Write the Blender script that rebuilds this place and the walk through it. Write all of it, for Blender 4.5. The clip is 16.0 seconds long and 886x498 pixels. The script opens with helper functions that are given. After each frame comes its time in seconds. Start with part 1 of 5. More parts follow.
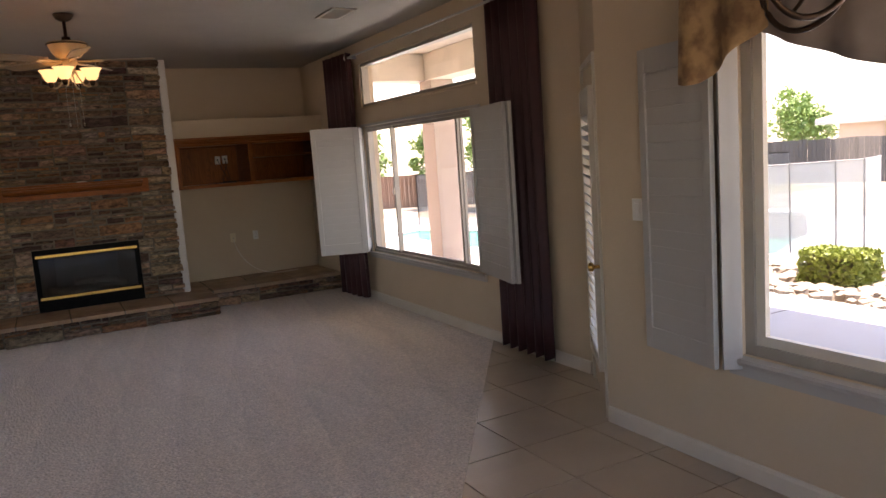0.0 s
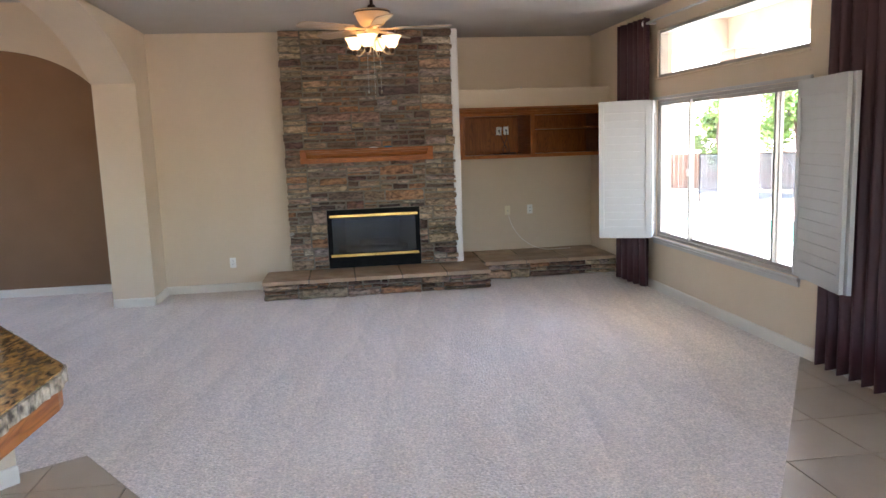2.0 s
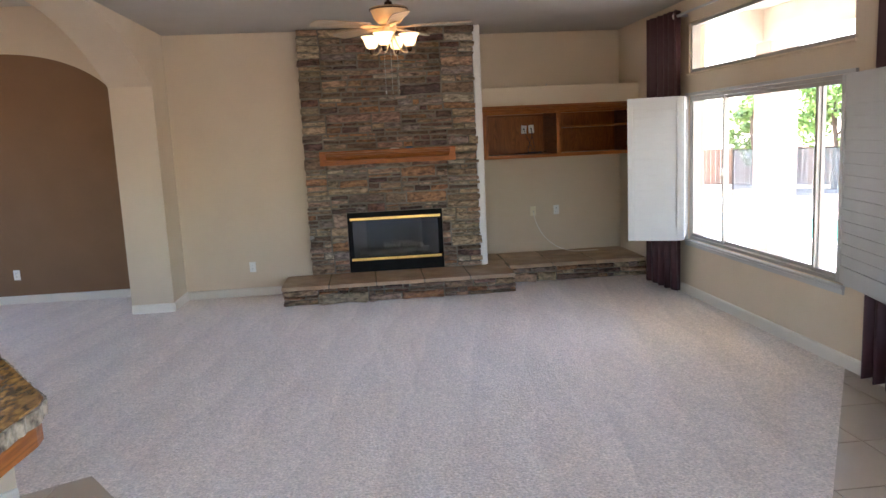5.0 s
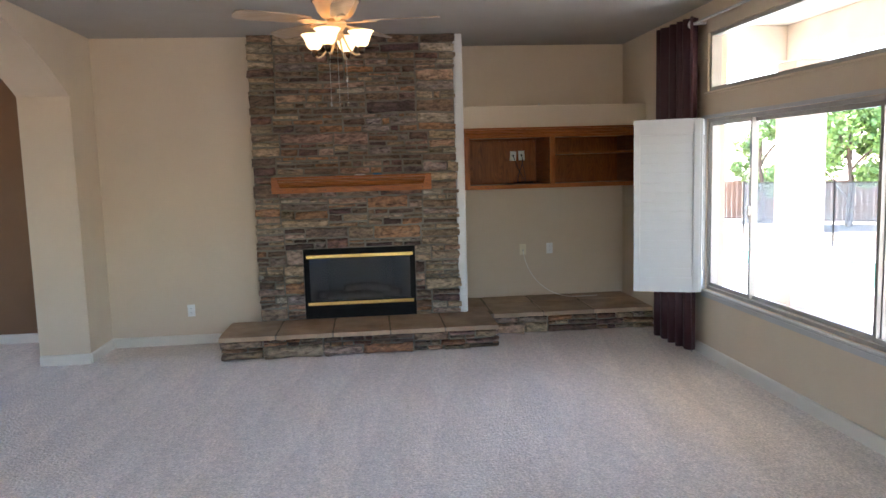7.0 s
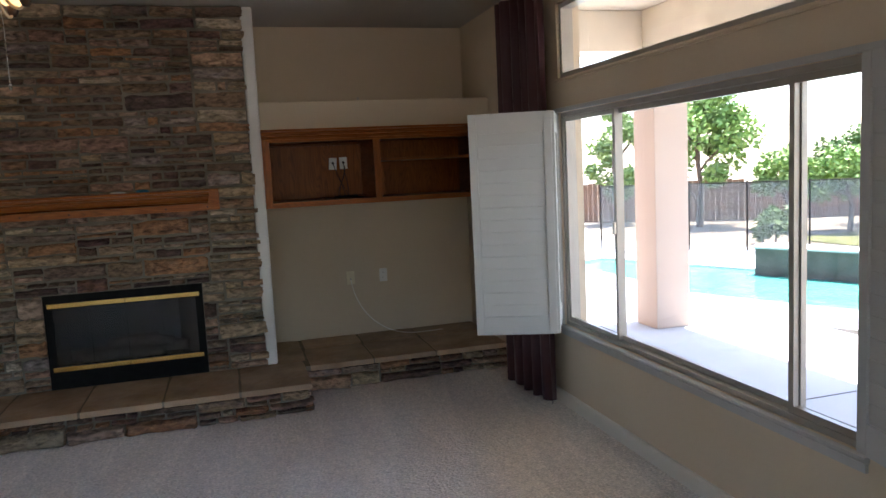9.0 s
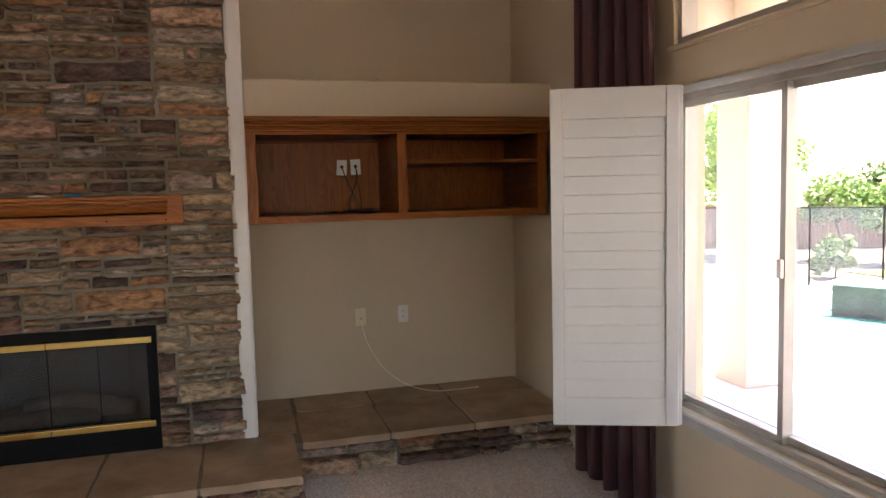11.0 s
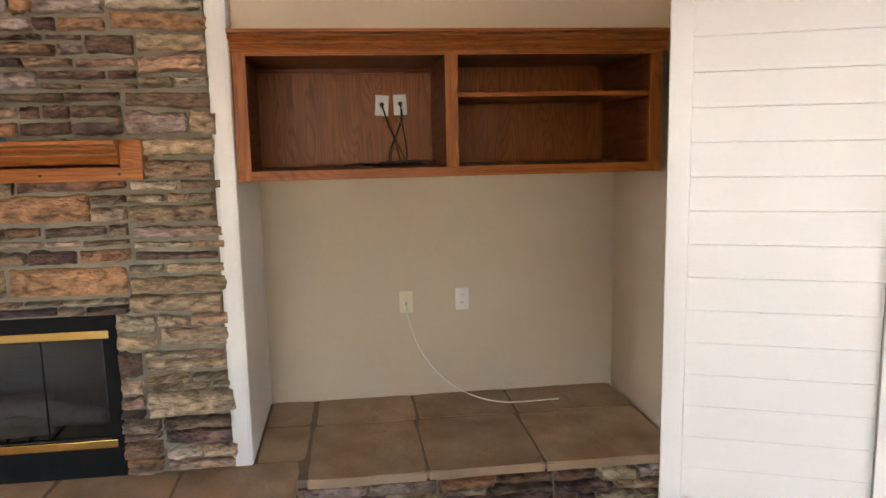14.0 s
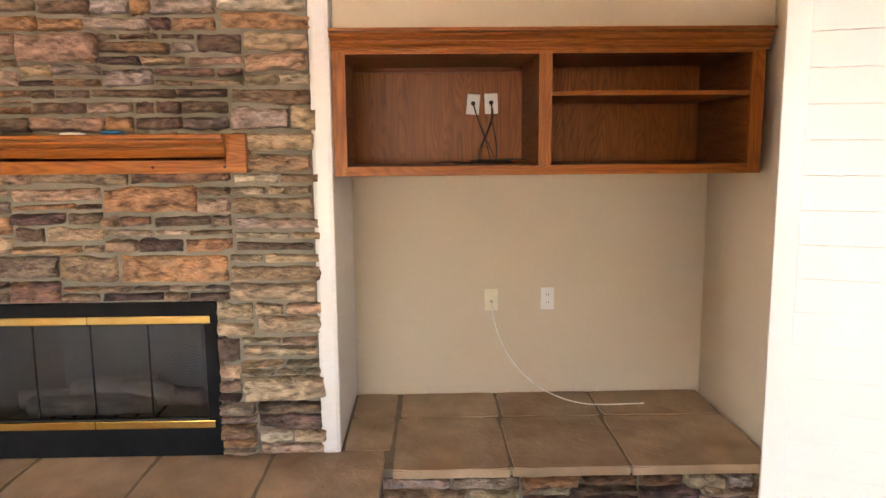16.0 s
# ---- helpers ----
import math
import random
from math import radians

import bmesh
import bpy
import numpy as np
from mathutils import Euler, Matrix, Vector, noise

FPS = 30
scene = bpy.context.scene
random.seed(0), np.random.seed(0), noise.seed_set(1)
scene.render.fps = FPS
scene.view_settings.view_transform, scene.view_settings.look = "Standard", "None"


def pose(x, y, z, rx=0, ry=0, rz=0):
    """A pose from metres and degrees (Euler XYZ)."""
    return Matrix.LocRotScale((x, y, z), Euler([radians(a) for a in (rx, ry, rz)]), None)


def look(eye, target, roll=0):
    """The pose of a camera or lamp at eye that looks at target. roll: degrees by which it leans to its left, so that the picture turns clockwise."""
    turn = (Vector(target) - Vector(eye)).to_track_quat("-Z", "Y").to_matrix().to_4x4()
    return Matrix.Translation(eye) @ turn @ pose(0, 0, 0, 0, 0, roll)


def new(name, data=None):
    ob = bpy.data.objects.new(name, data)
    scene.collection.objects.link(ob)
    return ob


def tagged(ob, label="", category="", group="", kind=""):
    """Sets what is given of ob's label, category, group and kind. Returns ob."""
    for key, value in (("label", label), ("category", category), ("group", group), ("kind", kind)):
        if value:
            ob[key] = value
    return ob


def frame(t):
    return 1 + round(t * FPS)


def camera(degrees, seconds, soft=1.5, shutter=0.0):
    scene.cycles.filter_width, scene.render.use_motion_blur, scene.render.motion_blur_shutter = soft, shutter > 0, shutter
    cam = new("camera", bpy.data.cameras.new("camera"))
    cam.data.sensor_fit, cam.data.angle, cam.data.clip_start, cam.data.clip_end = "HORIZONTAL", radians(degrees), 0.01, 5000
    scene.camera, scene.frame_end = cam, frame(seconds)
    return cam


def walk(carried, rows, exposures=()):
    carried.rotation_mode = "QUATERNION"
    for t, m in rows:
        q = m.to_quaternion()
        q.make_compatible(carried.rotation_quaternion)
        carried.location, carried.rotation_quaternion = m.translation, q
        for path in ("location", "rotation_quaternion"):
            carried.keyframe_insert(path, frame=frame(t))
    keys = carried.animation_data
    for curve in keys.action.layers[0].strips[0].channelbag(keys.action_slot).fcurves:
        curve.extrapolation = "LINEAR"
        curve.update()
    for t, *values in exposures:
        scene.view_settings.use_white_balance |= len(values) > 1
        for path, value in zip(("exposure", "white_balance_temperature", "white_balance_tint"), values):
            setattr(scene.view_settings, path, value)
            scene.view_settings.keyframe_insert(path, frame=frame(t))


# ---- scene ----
cam = camera(62.5, 16.0)
PATH = [
    (0, (-0.262, -3.191, 1.59), (0.679, -1.445, 1.33), -4.1),
    (0.5, (-0.306, -3.042, 1.614), (0.439, -1.207, 1.334), -3.3),
    (1, (-0.436, -2.854, 1.59), (0.193, -0.978, 1.303), -2.7),
    (1.5, (-0.321, -2.749, 1.626), (0.102, -0.816, 1.335), -2.1),
    (2, (-0.273, -2.72, 1.609), (-0.003, -0.76, 1.315), -2.0),
    (2.5, (-0.202, -2.704, 1.615), (-0.006, -0.738, 1.305), -2.5),
    (3, (-0.212, -2.71, 1.613), (-0.014, -0.747, 1.287), -2.7),
    (3.5, (-0.238, -2.705, 1.604), (-0.033, -0.74, 1.29), -2.9),
    (4, (-0.243, -2.71, 1.609), (-0.039, -0.744, 1.302), -3.0),
    (6.5, (0.091, -1.669, 1.686), (0.262, 0.308, 1.433), -2.0),
    (7, (0.194, -1.332, 1.625), (0.391, 0.645, 1.397), -1.6),
    (7.5, (0.27, -0.943, 1.633), (0.588, 1.019, 1.406), -2.0),
    (8, (0.5, -0.621, 1.622), (0.914, 1.323, 1.4), -2.9),
    (10.5, (1.01, 1.118, 1.633), (1.652, 3.0, 1.417), -1.5),
    (11, (1.053, 1.512, 1.559), (1.591, 3.431, 1.39), -1.4),
    (11.5, (1.241, 1.859, 1.55), (1.614, 3.818, 1.396), -1.6),
    (12, (1.387, 2.147, 1.576), (1.662, 4.123, 1.435), -1.3),
    (12.5, (1.444, 2.43, 1.558), (1.747, 4.4, 1.393), -0.6),
    (13, (1.499, 2.568, 1.55), (1.849, 4.529, 1.369), -1.1),
    (13.5, (1.555, 2.63, 1.538), (1.832, 4.594, 1.285), -1.2),
    (14, (1.553, 2.635, 1.534), (1.798, 4.597, 1.235), -1.2),
    (14.5, (1.544, 2.637, 1.527), (1.768, 4.6, 1.217), -1.0),
    (15, (1.553, 2.623, 1.53), (1.748, 4.588, 1.214), -0.6),
    (15.5, (1.532, 2.626, 1.529), (1.689, 4.596, 1.22), -0.4),
    (16, (1.494, 2.611, 1.517), (1.533, 4.589, 1.227), -0.5),
]
EXPOSURES = [(0, 2.55, 7700, 26), (0.5, 3.9, 6950, 20), (1.0, 4.25, 6450, 17), (1.5, 4.15, 6450, 17), (4.2, 4.05, 6500, 17), (6.5, 3.9, 6400, 16), (7.5, 3.9, 5950, 13), (8.2, 3.5, 5850, 12), (10.3, 2.38, 7300, 19), (10.6, 2.78, 7300, 19), (11, 3.65, 7400, 24), (11.5, 4.55, 7500, 21), (12.5, 4.75, 7350, 21), (14.5, 4.8, 7250, 21), (15.3, 5.0, 7350, 25), (16, 5.25, 7900, 26)]
walk(cam, [(t, look(eye, target, roll)) for t, eye, target, roll in PATH], EXPOSURES)

# ---- light ----
SUN_EL, SUN_AZ = 73.0, 62.0
world = bpy.data.worlds.new("sky")
scene.world = world
world.use_nodes = True
wn = world.node_tree.nodes
sky = wn.new("ShaderNodeTexSky")
sky.sky_type = "NISHITA"
sky.sun_disc = False
sky.sun_elevation = radians(SUN_EL)
sky.sun_rotation = radians(SUN_AZ)
wn["Background"].inputs["Strength"].default_value = 0.15
world.node_tree.links.new(sky.outputs[0], wn["Background"].inputs["Color"])
sun = new("sun", bpy.data.lights.new("sun", "SUN"))
sun.data.energy, sun.data.angle, sun.data.color = 4.8, radians(0.5), (1.0, 0.95, 0.86)
SUN_TO = Vector((math.sin(radians(SUN_AZ)) * math.cos(radians(SUN_EL)), math.cos(radians(SUN_AZ)) * math.cos(radians(SUN_EL)), math.sin(radians(SUN_EL))))
sun.matrix_world = look(SUN_TO * 30, (0, 0, 0))

BULB = 3.2  # watts of each fan lamp

# ---- materials ----


def mat(name, c, c2=None, rough=0.6, scale=6.0, stretch=(1, 1, 1), var=0.5, bump=0.1, bscale=80.0, bdist=0.004, metal=0.0, rand=0.0, detail=4.0, spec=0.5, sheen=0.0, contrast=0.3):
    """Two colours mixed by noise, a fine grain in bump, and a shift from object to object."""
    m = bpy.data.materials.new(name)
    m.use_nodes = True
    n, l = m.node_tree.nodes, m.node_tree.links
    b = n["Principled BSDF"]
    c2 = c2 or tuple(v * 0.8 for v in c)
    tc = n.new("ShaderNodeTexCoord")
    mp = n.new("ShaderNodeMapping")
    mp.inputs["Scale"].default_value = stretch
    l.new(tc.outputs["Object"], mp.inputs["Vector"])
    vec = mp.outputs["Vector"]
    no = n.new("ShaderNodeTexNoise")
    no.inputs["Scale"].default_value, no.inputs["Detail"].default_value = scale, detail
    l.new(vec, no.inputs["Vector"])
    ramp = n.new("ShaderNodeMapRange")
    ramp.inputs["From Min"].default_value, ramp.inputs["From Max"].default_value = 0.5 - contrast, 0.5 + contrast
    ramp.inputs["To Max"].default_value = var * 2
    l.new(no.outputs["Fac"], ramp.inputs["Value"])
    mix = n.new("ShaderNodeMix")
    mix.data_type = "RGBA"
    mix.inputs["A"].default_value, mix.inputs["B"].default_value = (*c, 1), (*c2, 1)
    l.new(ramp.outputs["Result"], mix.inputs["Factor"])
    col = mix.outputs["Result"]
    if rand:
        oi, hsv = n.new("ShaderNodeObjectInfo"), n.new("ShaderNodeHueSaturation")
        mr = n.new("ShaderNodeMapRange")
        mr.inputs["To Min"].default_value, mr.inputs["To Max"].default_value = 1 - rand, 1 + rand
        l.new(oi.outputs["Random"], mr.inputs["Value"])
        l.new(mr.outputs["Result"], hsv.inputs["Value"])
        l.new(col, hsv.inputs["Color"])
        col = hsv.outputs["Color"]
    l.new(col, b.inputs["Base Color"])
    fine = n.new("ShaderNodeTexNoise")
    fine.inputs["Scale"].default_value, fine.inputs["Detail"].default_value = bscale, 3.0
    l.new(vec, fine.inputs["Vector"])
    bp = n.new("ShaderNodeBump")
    bp.inputs["Strength"].default_value, bp.inputs["Distance"].default_value = bump, bdist
    l.new(fine.outputs["Fac"], bp.inputs["Height"])
    l.new(bp.outputs["Normal"], b.inputs["Normal"])
    rr = n.new("ShaderNodeMapRange")
    rr.inputs["To Min"].default_value, rr.inputs["To Max"].default_value = max(rough - 0.08, 0.02), min(rough + 0.08, 1)
    l.new(no.outputs["Fac"], rr.inputs["Value"])
    l.new(rr.outputs["Result"], b.inputs["Roughness"])
    b.inputs["Metallic"].default_value = metal
    b.inputs["Specular IOR Level"].default_value = spec
    b.inputs["Sheen Weight"].default_value = sheen
    return m


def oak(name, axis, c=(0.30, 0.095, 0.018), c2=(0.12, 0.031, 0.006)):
    """Stained red oak whose grain runs along one axis, with cathedral rings. The default tone has shade in it."""
    m = mat(name, c, c2, rough=0.40, scale=2.0, bump=0.15, bscale=9, spec=0.26)
    n, l = m.node_tree.nodes, m.node_tree.links
    s = [26.0, 26.0, 26.0]
    s[axis] = 1.6
    mp = next(x for x in n if x.type == "MAPPING")
    mp.inputs["Scale"].default_value = s
    no = next(x for x in n if x.type == "TEX_NOISE")
    no.inputs["Distortion"].default_value = 0.8
    no.inputs["Detail"].default_value = 6
    b = n["Principled BSDF"]
    ring, rmap, fr, rng, hsv = n.new("ShaderNodeTexNoise"), n.new("ShaderNodeMapping"), n.new("ShaderNodeMath"), n.new("ShaderNodeMapRange"), n.new("ShaderNodeHueSaturation")
    tc = next(x for x in n if x.type == "TEX_COORD")
    s = [7.0, 7.0, 7.0]
    s[axis] = 0.9
    rmap.inputs["Scale"].default_value = s
    ring.inputs["Scale"].default_value, ring.inputs["Detail"].default_value = 1.0, 1.5
    fr.operation, fr.inputs[1].default_value = "PINGPONG", 0.018
    rng.inputs["From Max"].default_value, rng.inputs["To Min"].default_value, rng.inputs["To Max"].default_value = 0.011, 0.76, 1.09
    l.new(tc.outputs["Object"], rmap.inputs["Vector"]), l.new(rmap.outputs["Vector"], ring.inputs["Vector"])
    l.new(ring.outputs["Fac"], fr.inputs[0]), l.new(fr.outputs[0], rng.inputs["Value"])
    l.new(b.inputs["Base Color"].links[0].from_socket, hsv.inputs["Color"]), l.new(rng.outputs["Result"], hsv.inputs["Value"])
    l.new(hsv.outputs["Color"], b.inputs["Base Color"])
    return m


WALL = mat("wall_paint", (0.66, 0.545, 0.40), (0.62, 0.51, 0.37), rough=0.75, scale=2.5, bump=0.25, bscale=45, bdist=0.003)
CEIL = mat("ceiling_paint", (0.50, 0.47, 0.42), (0.465, 0.435, 0.385), rough=0.85, scale=3, bump=0.35, bscale=40, bdist=0.004)
BROWN = mat("brown_paint", (0.20, 0.108, 0.050), (0.175, 0.095, 0.044), rough=0.7, scale=2.5, bump=0.25, bscale=45)
WHITE = mat("white_paint", (0.50, 0.498, 0.485), (0.47, 0.468, 0.455), rough=0.35, scale=5, bump=0.04, bscale=60)
POST = mat("gloss_white_paint", (0.72, 0.70, 0.67), (0.68, 0.66, 0.63), rough=0.4, scale=4, bump=0.12, bscale=40)
TRIM = mat("trim_paint", (0.74, 0.69, 0.60), (0.70, 0.65, 0.56), rough=0.4, scale=5, bump=0.04, bscale=60)
ALU = mat("window_metal", (0.46, 0.43, 0.38), (0.40, 0.37, 0.33), rough=0.4, scale=10, bump=0.05, metal=0.35)


def carpet_mat():
    """Cut pile: tufts at two sizes, drifting shade, and lanes where the vacuum laid the pile over."""
    m = mat("carpet_pile", (0.99, 0.885, 0.785), (0.60, 0.515, 0.445), rough=0.97, scale=70, bump=0.75, bscale=55, bdist=0.015, detail=3, spec=0.1, sheen=0.4, contrast=0.17, var=0.40)
    n, l = m.node_tree.nodes, m.node_tree.links
    b = n["Principled BSDF"]
    tc = n.new("ShaderNodeTexCoord")

    def drift(scale, turn, distortion, detail, lo, hi, to_lo, to_hi):
        mp, tx, mr = n.new("ShaderNodeMapping"), n.new("ShaderNodeTexNoise"), n.new("ShaderNodeMapRange")
        mp.inputs["Rotation"].default_value, mp.inputs["Scale"].default_value = (0, 0, radians(turn)), scale
        tx.inputs["Scale"].default_value, tx.inputs["Detail"].default_value, tx.inputs["Distortion"].default_value = 1.0, detail, distortion
        mr.inputs["From Min"].default_value, mr.inputs["From Max"].default_value = lo, hi
        mr.inputs["To Min"].default_value, mr.inputs["To Max"].default_value = to_lo, to_hi
        l.new(tc.outputs["Object"], mp.inputs["Vector"]), l.new(mp.outputs["Vector"], tx.inputs["Vector"]), l.new(tx.outputs["Fac"], mr.inputs["Value"])
        return mr.outputs["Result"]

    def times(a, c):
        x = n.new("ShaderNodeMath")
        x.operation = "MULTIPLY"
        l.new(a, x.inputs[0]), l.new(c, x.inputs[1])
        return x.outputs[0]

    wave, wm, wr = n.new("ShaderNodeTexWave"), n.new("ShaderNodeMapping"), n.new("ShaderNodeMapRange")
    wave.wave_profile = "SAW"
    wm.inputs["Rotation"].default_value = (0, 0, radians(11))
    wave.inputs["Scale"].default_value, wave.inputs["Distortion"].default_value, wave.inputs["Detail"].default_value, wave.inputs["Detail Scale"].default_value = 0.75, 3.2, 2.0, 0.7
    wr.inputs["To Min"].default_value, wr.inputs["To Max"].default_value = 0.96, 1.03
    l.new(tc.outputs["Object"], wm.inputs["Vector"]), l.new(wm.outputs["Vector"], wave.inputs["Vector"]), l.new(wave.outputs["Fac"], wr.inputs["Value"])
    v = times(times(drift((4.2, 1.1, 1), 14, 1.2, 5.0, 0.38, 0.62, 0.95, 1.03), drift((26, 20, 26), 0, 0.4, 3.0, 0.35, 0.65, 0.90, 1.07)), wr.outputs["Result"])
    hs = n.new("ShaderNodeHueSaturation")
    l.new(b.inputs["Base Color"].links[0].from_socket, hs.inputs["Color"]), l.new(v, hs.inputs["Value"]), l.new(hs.outputs["Color"], b.inputs["Base Color"])
    return m


CARPET = carpet_mat()
TILE = mat("floor_tile_glaze", (0.56, 0.47, 0.36), (0.50, 0.41, 0.31), rough=0.32, scale=4, bump=0.08, bscale=30, rand=0.05)
GROUT = mat("grout", (0.33, 0.27, 0.205), rough=0.9, scale=20, bump=0.3)
MORTAR = mat("mortar", (0.265, 0.235, 0.182), (0.185, 0.163, 0.125), rough=0.95, scale=14, bump=0.8, bscale=120, bdist=0.006)
SLAB = mat("hearth_slab", (0.50, 0.345, 0.215), (0.28, 0.18, 0.105), rough=0.5, scale=4.0, bump=0.7, bscale=16, bdist=0.014, rand=0.14, detail=11, contrast=0.22)
# same oak as the fronts, darkened to paint in the cabinet's inner shade
OAK_X_SHADED, OAK_Z_SHADED = oak("oak_rail_shaded", 0), oak("oak_stile_shaded", 2)
OAK_Y_SHADED = oak("oak_side_shaded", 1)
# brighter copy of that oak, with the light on front faces in its colour
FACE_LIT = ((0.40, 0.135, 0.026), (0.20, 0.055, 0.010))
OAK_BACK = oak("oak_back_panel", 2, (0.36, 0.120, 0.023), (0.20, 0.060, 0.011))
OAK_FX, OAK_FZ, OAK_FY = oak("oak_face_rail", 0, *FACE_LIT), oak("oak_face_stile", 2, *FACE_LIT), oak("oak_face_edge", 1, *FACE_LIT)
DARK_GROUT = mat("slab_grout", (0.26, 0.21, 0.155), (0.17, 0.135, 0.10), rough=0.95, scale=14, bump=0.6, bscale=90)
CURTAIN = mat("curtain_cloth", (0.062, 0.013, 0.017), (0.040, 0.009, 0.013), rough=0.55, scale=30, stretch=(1, 1, 0.05), bump=0.2, bscale=300, sheen=0.08)
BLACK = mat("black_metal", (0.008, 0.008, 0.008), (0.014, 0.014, 0.014), spec=0.05, rough=0.7, scale=15, bump=0.1, bscale=200)
SOOT = mat("firebox_brick", (0.17, 0.17, 0.165), (0.09, 0.09, 0.088), rough=0.9, scale=7, bump=0.6, bscale=30, bdist=0.01)
LOG = mat("ceramic_log", (0.32, 0.28, 0.24), (0.05, 0.043, 0.038), rough=0.9, scale=9, bump=0.9, bscale=25, bdist=0.02)
BRASS = mat("brass", (0.78, 0.52, 0.17), (0.70, 0.45, 0.14), rough=0.22, scale=9, bump=0.03, metal=1.0)
NICKEL = mat("nickel", (0.55, 0.52, 0.47), rough=0.3, scale=9, bump=0.03, metal=1.0)
BRONZE = mat("bronze", (0.07, 0.045, 0.03), rough=0.4, scale=9, bump=0.05, metal=0.8)
IVORY = mat("ivory_plastic", (0.88, 0.79, 0.58), rough=0.35, scale=9, bump=0.02)
PLATE = mat("white_plastic", (0.90, 0.89, 0.86), rough=0.35, scale=9, bump=0.02)
DARK = mat("dark_slot", (0.02, 0.02, 0.02), rough=0.6, scale=9, bump=0.02)
CABLE = mat("cable_black", (0.03, 0.018, 0.012), rough=0.6, scale=9, bump=0.02)
COAX = mat("cable_white", (0.90, 0.88, 0.84), rough=0.45, scale=9, bump=0.02)
FANCREAM = mat("fan_enamel", (0.62, 0.50, 0.33), (0.50, 0.37, 0.22), rough=0.4, scale=12, bump=0.05)
BLADE = mat("fan_blade", (0.50, 0.40, 0.29), (0.40, 0.30, 0.2), rough=0.45, scale=5, stretch=(1, 8, 1), bump=0.05)
GRANITE = mat("granite", (0.50, 0.30, 0.11), (0.03, 0.018, 0.011), rough=0.08, scale=62, stretch=(1, 0.42, 1), bump=0.01, detail=10, contrast=0.17)
GRANITE_EDGE = mat("granite_chiselled", (0.52, 0.45, 0.35), (0.05, 0.038, 0.03), rough=0.5, scale=26, bump=0.8, bscale=45, bdist=0.01, detail=7, contrast=0.14)
VALANCE = mat("floral_cloth", (0.50, 0.33, 0.17), (0.10, 0.042, 0.03), rough=0.85, scale=11, bump=0.2, bscale=200, contrast=0.10, var=0.32)
CONCRETE = mat("patio_concrete", (0.46, 0.478, 0.505), (0.405, 0.42, 0.445), rough=0.9, scale=2.5, bump=0.3, bscale=60)
STUCCO = mat("stucco", (0.50, 0.39, 0.32), (0.455, 0.35, 0.285), rough=0.95, scale=3, bump=0.5, bscale=70, bdist=0.006)
SOFFIT = mat("patio_ceiling_paint", (0.72, 0.62, 0.50), rough=0.9, scale=3, bump=0.3)
FENCE = mat("fence_wood", (0.23, 0.125, 0.075), (0.15, 0.08, 0.05), rough=0.9, scale=4, stretch=(6, 6, 0.6), bump=0.4, rand=0.25)
FENCE_POST = mat("fence_post_grey", (0.22, 0.23, 0.24), rough=0.6, scale=8)
FENCE_GREY = mat("weathered_fence_wood", (0.115, 0.11, 0.11), (0.08, 0.077, 0.077), rough=0.9, scale=4, stretch=(6, 6, 0.6), bump=0.4, rand=0.2)
WATER = mat("pool_water", (0.055, 0.27, 0.215), (0.08, 0.33, 0.27), rough=0.08, scale=1.2, bump=0.3, bscale=5, bdist=0.05)
GRASS = mat("lawn", (0.13, 0.16, 0.035), (0.20, 0.19, 0.06), rough=0.95, scale=1.5, bump=0.8, bscale=60, bdist=0.03)
DIRT = mat("dry_ground", (0.30, 0.25, 0.19), (0.22, 0.18, 0.13), rough=0.95, scale=0.6, bump=0.6, bscale=20, bdist=0.03)
LEAF = mat("leaves", (0.13, 0.23, 0.05), (0.20, 0.31, 0.08), rough=0.6, scale=1.5, bump=0.1, rand=0.1)
LEAF_DARK = mat("conifer_leaves", (0.045, 0.10, 0.02), (0.075, 0.14, 0.03), rough=0.6, scale=1.5, bump=0.1, rand=0.1)
HEDGE = mat("hedge_leaves", (0.26, 0.32, 0.05), (0.15, 0.20, 0.03), rough=0.6, scale=14, bump=0.1)
BARK = mat("bark", (0.14, 0.10, 0.075), (0.09, 0.065, 0.05), rough=0.95, scale=8, stretch=(1, 1, 0.3), bump=0.7, bscale=30, bdist=0.02)
ROCKS = mat("river_rock", (0.36, 0.31, 0.26), (0.24, 0.20, 0.165), rough=0.85, scale=6, bump=0.4, bscale=40, rand=0.3)
POOLSTONE = mat("pool_stone", (0.10, 0.098, 0.094), (0.06, 0.06, 0.057), rough=0.85, scale=6, bump=0.7, bscale=18, bdist=0.03)
ROOFTILE = mat("roof_tile", (0.42, 0.36, 0.31), (0.35, 0.30, 0.26), rough=0.9, scale=3, stretch=(1, 6, 1), bump=0.5, bscale=12, bdist=0.03)
MESH = bpy.data.materials.new("fence_mesh")
MESH.use_nodes = True
_b = MESH.node_tree.nodes["Principled BSDF"]
_b.inputs["Base Color"].default_value, _b.inputs["Alpha"].default_value, _b.inputs["Roughness"].default_value = (0.10, 0.11, 0.11, 1), 0.38, 0.8
MESH_PALE = MESH.copy()
MESH_PALE.node_tree.nodes["Principled BSDF"].inputs["Base Color"].default_value = (0.50, 0.53, 0.53, 1)
MESH_PALE.node_tree.nodes["Principled BSDF"].inputs["Alpha"].default_value = 0.5
SHEER = mat("sheer_cloth", (0.36, 0.30, 0.27), (0.30, 0.25, 0.22), rough=0.9, scale=12, bump=0.1)


